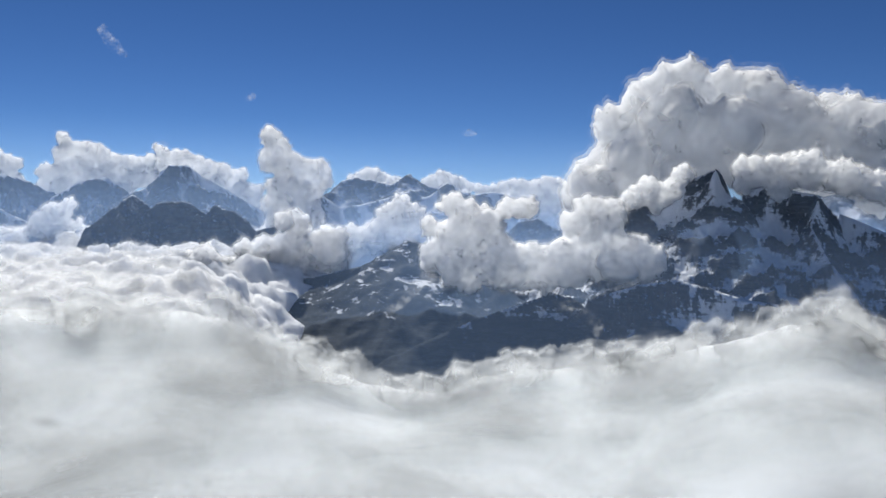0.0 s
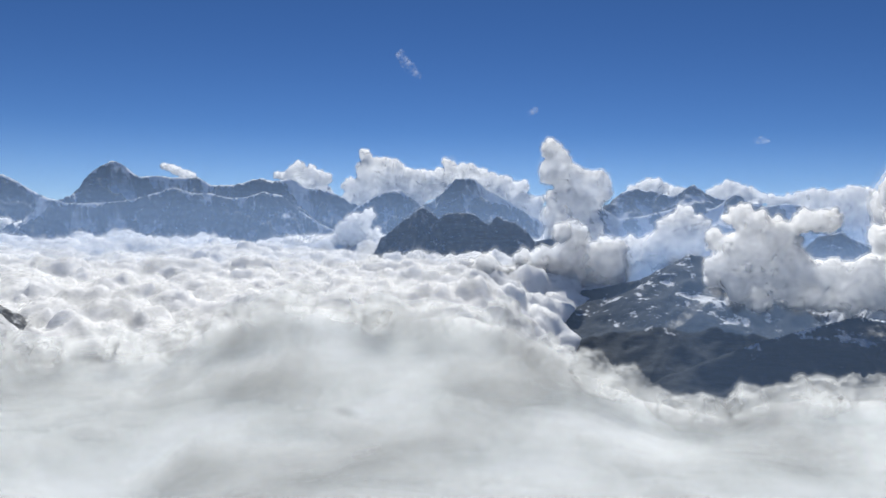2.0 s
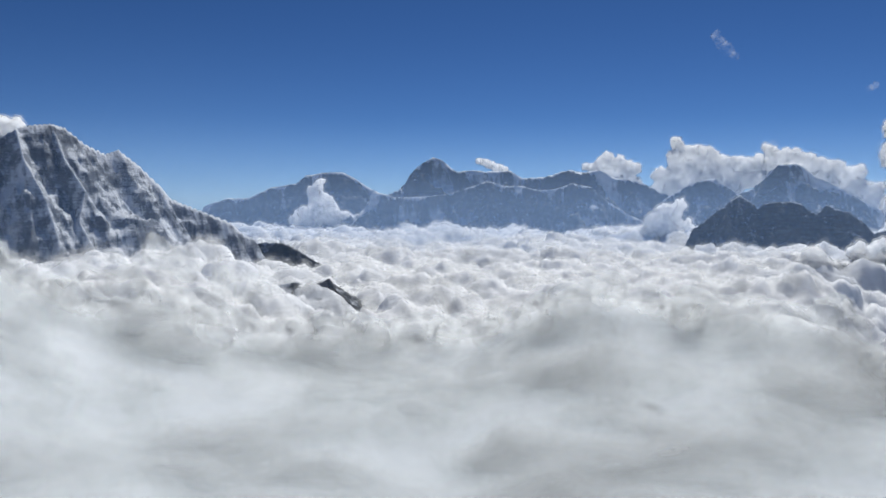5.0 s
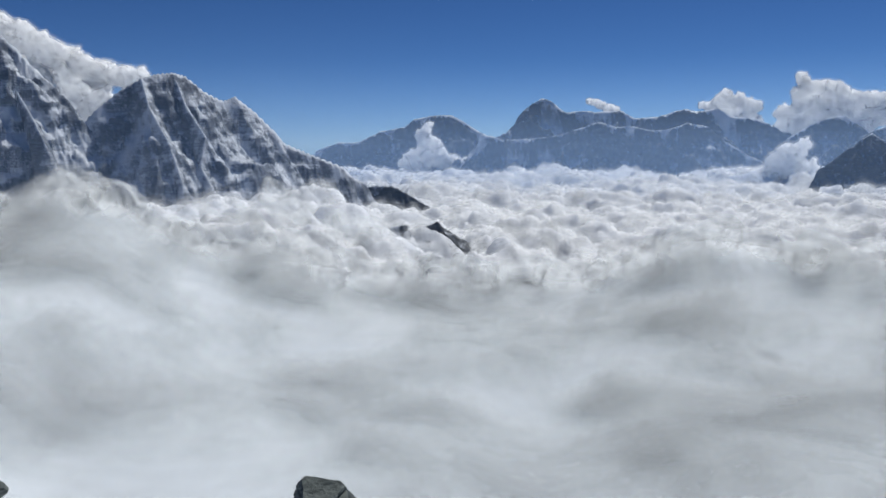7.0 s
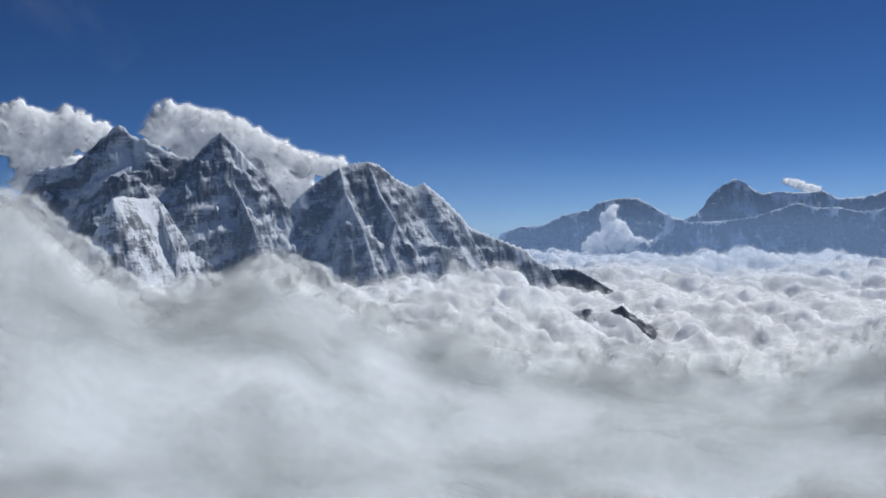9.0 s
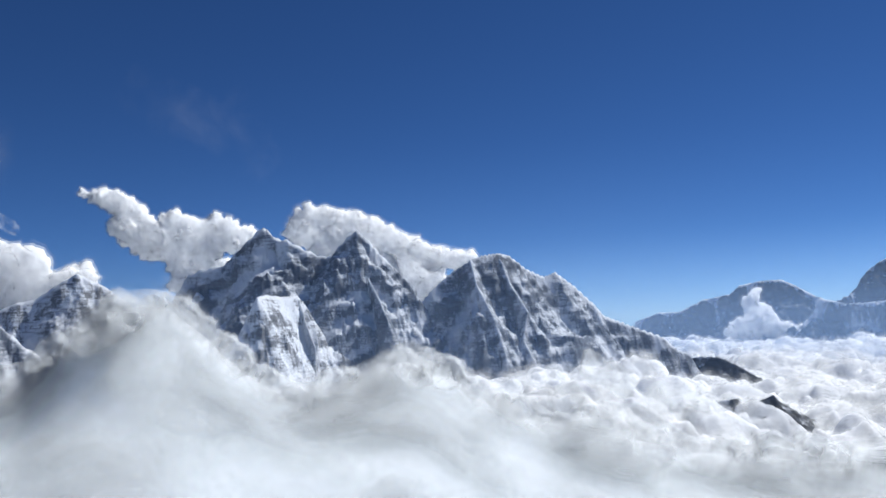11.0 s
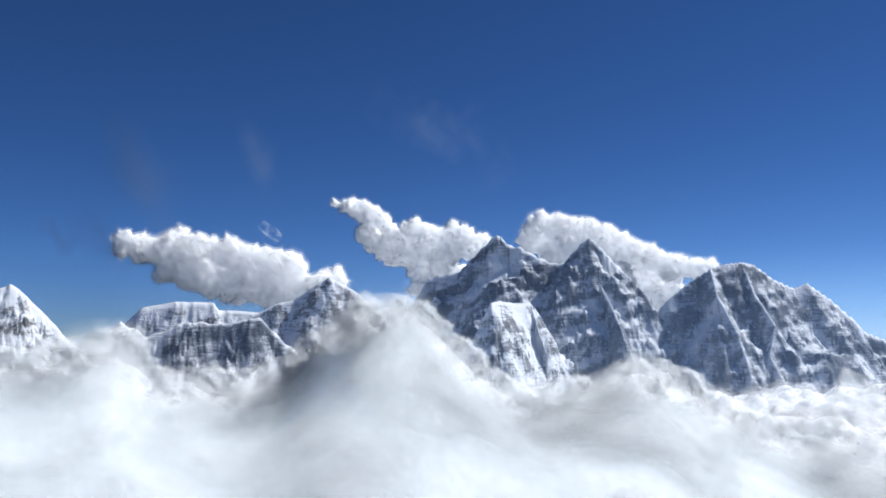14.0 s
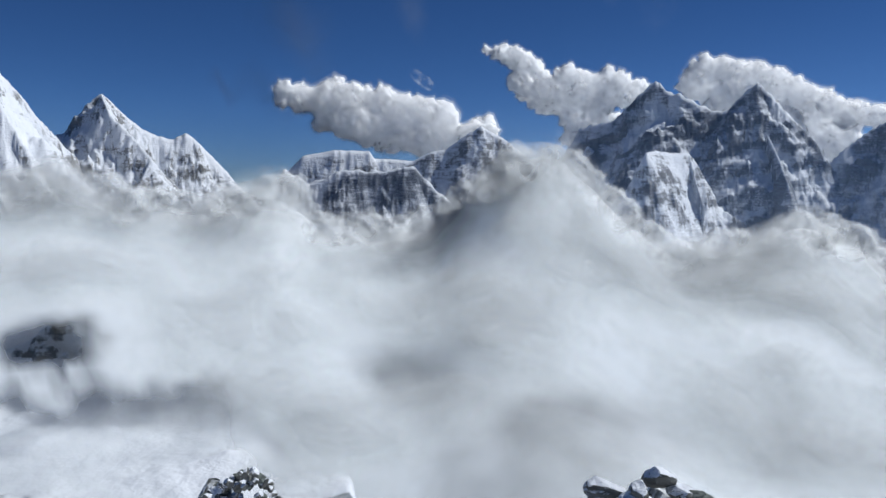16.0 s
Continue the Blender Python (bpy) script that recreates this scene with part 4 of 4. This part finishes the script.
cumulus("cumulus_cloud", "towering white cumulus with grey hollows above a dark mountain", TOWER, 2620, 1)
cumulus("cumulus_cloud", "small white cloud clinging to a dark summit", FRONT, 2280, 25, fluff=1.3)
cumulus("cumulus_cloud", "soft white cloud hiding the crest of a dark mountain", FRONT_B, 2280, 26, fluff=1.3)
cumulus("cumulus_cloud", "tall white cloud finger over a broad base", FINGER, 3300, 2)
cumulus("cumulus_cloud", "heaped white cloud with a shaded grey base", FINGER_LOW, 2700, 3)
cumulus("cumulus_cloud", "rounded white cloud hump before dark peaks", PUFF_MID, 2800, 4)
cumulus("cumulus_cloud", "long white cloud band hanging over a dark valley", BAND, 2130, 5, fluff=1.2)
cumulus("cloud_wisp", "thin torn cloud over brown valley slopes", WISP, 1900, 6, core=False, shells=5, fluff=1.5, body=0.2, skin=M_FLECK)
cumulus("cloud_wisp", "thin slanting cloud thread in a dark valley", LACE, 2000, 7, core=False, shells=5, fluff=1.5, body=0.2, skin=M_FLECK)
cumulus("cumulus_cloud", "knobbly white cloud heap on the horizon", BLOOM, 4480, 8)
cumulus("cumulus_cloud", "ragged white cloud wreath behind a blue mountain", BLOOM_B, 4480, 9)
cumulus("cumulus_cloud", "bright rounded cloud on a far snowy range", HEART, 4480, 10)
cumulus("cumulus_cloud", "small white cloud cap on a far summit", CAP, 4480, 11)
cumulus("cumulus_cloud", "leaning white cloud plume before a far dome", PLUME, 4000, 12)
cumulus("cumulus_cloud", "bright white cloud rolling over a saddle", LID_A, 2050, 13)
cumulus("cumulus_cloud", "white cloud heaps behind a twin summit", LID_B, 2100, 14)
cumulus("cumulus_cloud", "long white cloud drifting over a snow ridge", LID_C, 1850, 15)
cumulus("cumulus_cloud", "round grey-white cloud lump at a mountain's foot", COLLAR, 2600, 16)
cumulus("cumulus_cloud", "bright cloud ramp climbing between blue mountains", RAMP, 3300, 23)
cumulus("cumulus_cloud", "low white cloud line along the far horizon", HORIZON, 4520, 24)
for lumps, seed in ((FLECK_A, 18), (FLECK_B, 19), (FLECK_C, 20), (FLECK_D, 21), (SCRAP, 22)):
    cumulus("cloud_fleck", "tiny white cloud fleck in the blue sky", lumps, 3000, seed, buds=5, shells=5, fluff=1.6, core=False, body=0.16, skin=M_FLECK)

for az0, el0, wide_deg, tall_deg, lean, much in ((107.8, 10.6, 2.6, 4.2, -0.3, 0.36), (100.2, 12.6, 1.8, 2.4, 0.0, 0.22), (87.5, 14.2, 6.0, 3.2, -0.4, 0.17), (109.5, 6.2, 2.8, 1.8, 0.0, 0.3), (112.6, 6.4, 1.2, 0.9, 0.0, 0.3)):
    u, w = np.meshgrid(np.linspace(-2, 2, 50), np.linspace(-2, 2, 40))
    va, ve = np.radians(az0 + u * wide_deg - lean * w * tall_deg), np.radians(el0 + w * tall_deg)
    ob = tagged(sheet("cirrus_veil", -np.sin(va) * 4300, np.cos(va) * 4300, EYE + 4300 * np.tan(ve) + 60 * np.sin(3 * u), M_CIRRUS),
                "faint torn veil of high cloud in the blue sky", "cloud", "high veils of cloud")
    set_density(ob, (much * np.exp(-(u ** 2 + w ** 2) * 0.9) - 0.05 - 0.1 * np.clip((u ** 2 + w ** 2) / 4, 0, 1)).ravel())

# ---- summit ----
def outcrop(label, stones, footing):
    root = tagged(new("rock_outcrop"), label, "rock", "rocks on the summit")
    az, dist, wide_m, deep_m, top_el = footing
    x, y, _ = point(az, 0, dist)
    root.location = x, y, -0.035 * dist * dist - 0.05
    for i, (a, el, d, sx, sy, sz, bare) in enumerate(stones):
        px, py, pz = point(a, el, d)
        stone("boulder", 40 + i + int(az), sx, sy, sz, M_BARE if bare else M_BOULDER, root, (px - x, py - y, pz - sz * 0.8 - root.location[2]), az + i * 37 * bare, 4 if sx > 0.08 else 3, 0.14 * bare)
    tall = EYE + dist * math.tan(math.radians(top_el)) - root.location[2]
    stone("base_rock", 70 + int(az), wide_m, deep_m, tall * 0.75, M_BOULDER, root, (0, 0, tall * 0.35), az, 4)
    return root


outcrop("snow-capped grey boulders piled on the summit's edge", [
    (82.4, -18.7, 5.0, 0.125, 0.13, 0.10, 0), (83.5, -20.0, 4.85, 0.09, 0.10, 0.08, 0), (85.4, -20.0, 5.0, 0.15, 0.13, 0.07, 0),
    (80.9, -19.7, 5.0, 0.10, 0.10, 0.07, 0), (79.7, -20.0, 5.0, 0.07, 0.07, 0.05, 1), (78.9, -20.3, 5.0, 0.07, 0.08, 0.06, 1),
    (81.9, -20.6, 4.8, 0.16, 0.14, 0.10, 0), (84.0, -21.0, 4.8, 0.18, 0.16, 0.12, 0)], (82.3, 5.05, 0.34, 0.3, -20.4))
shards = np.random.RandomState(9)
FIN = [(109.0, -21.6), (109.8, -20.2), (111.0, -19.2), (112.3, -19.7), (114.0, -20.6), (116.0, -22.0)]
fin = []
for i in range(56):
    at = 109.2 + 6.6 * i / 55
    size = shards.uniform(0.025, 0.055)
    fin.append((at, float(smooth_at(at, FIN)) - shards.uniform(0.0, 1.6) * (i % 2), 5.3 + shards.uniform(-0.1, 0.1), size, size * 1.3, size * shards.uniform(0.7, 1.3), int(shards.uniform() < 0.2)))
outcrop("jagged snow-streaked rock fin on the summit's edge", fin, (112.2, 5.4, 0.31, 0.26, -19.3))
outcrop("single grey-green lichened boulder beside a snow patch", [
    (57.9, -23.0, 4.6, 0.16, 0.14, 0.11, 1), (56.2, -23.9, 4.6, 0.1, 0.09, 0.07, 1), (59.4, -24.2, 4.6, 0.10, 0.10, 0.07, 0)], (58.2, 4.65, 0.22, 0.24, -23.9))
pa = np.radians(np.linspace(-180, 180, 181))[None, :]
pr = np.linspace(0.04, 6.2, 40)[:, None]
px, py = -np.sin(pa) * pr, np.cos(pa) * pr
tagged(sheet("summit_snow", px, py, ground_height(px, py) + 0.03 + 0.02 * layered(px, py, 0 * px, 4), M_SNOW),
       "trodden white snow on the rounded summit", "snow", kind="structure")

# ---- haze in the valleys, painted by see-through blue sheets ----
ha = np.radians(np.linspace(-60, 150, 106))[None, :]
# Each sheet's blue tints all beyond it, thinner with height, denser at some bearings.
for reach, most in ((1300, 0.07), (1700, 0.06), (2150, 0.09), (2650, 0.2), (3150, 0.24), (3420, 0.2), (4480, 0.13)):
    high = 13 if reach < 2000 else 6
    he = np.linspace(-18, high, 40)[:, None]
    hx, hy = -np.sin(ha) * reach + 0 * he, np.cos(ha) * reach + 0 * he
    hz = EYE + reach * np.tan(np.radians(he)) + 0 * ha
    ob = tagged(sheet("haze", hx, hy, hz, M_HAZE_TINT), "see-through blue sheet painting haze before far mountains", "haze", kind="stuff")
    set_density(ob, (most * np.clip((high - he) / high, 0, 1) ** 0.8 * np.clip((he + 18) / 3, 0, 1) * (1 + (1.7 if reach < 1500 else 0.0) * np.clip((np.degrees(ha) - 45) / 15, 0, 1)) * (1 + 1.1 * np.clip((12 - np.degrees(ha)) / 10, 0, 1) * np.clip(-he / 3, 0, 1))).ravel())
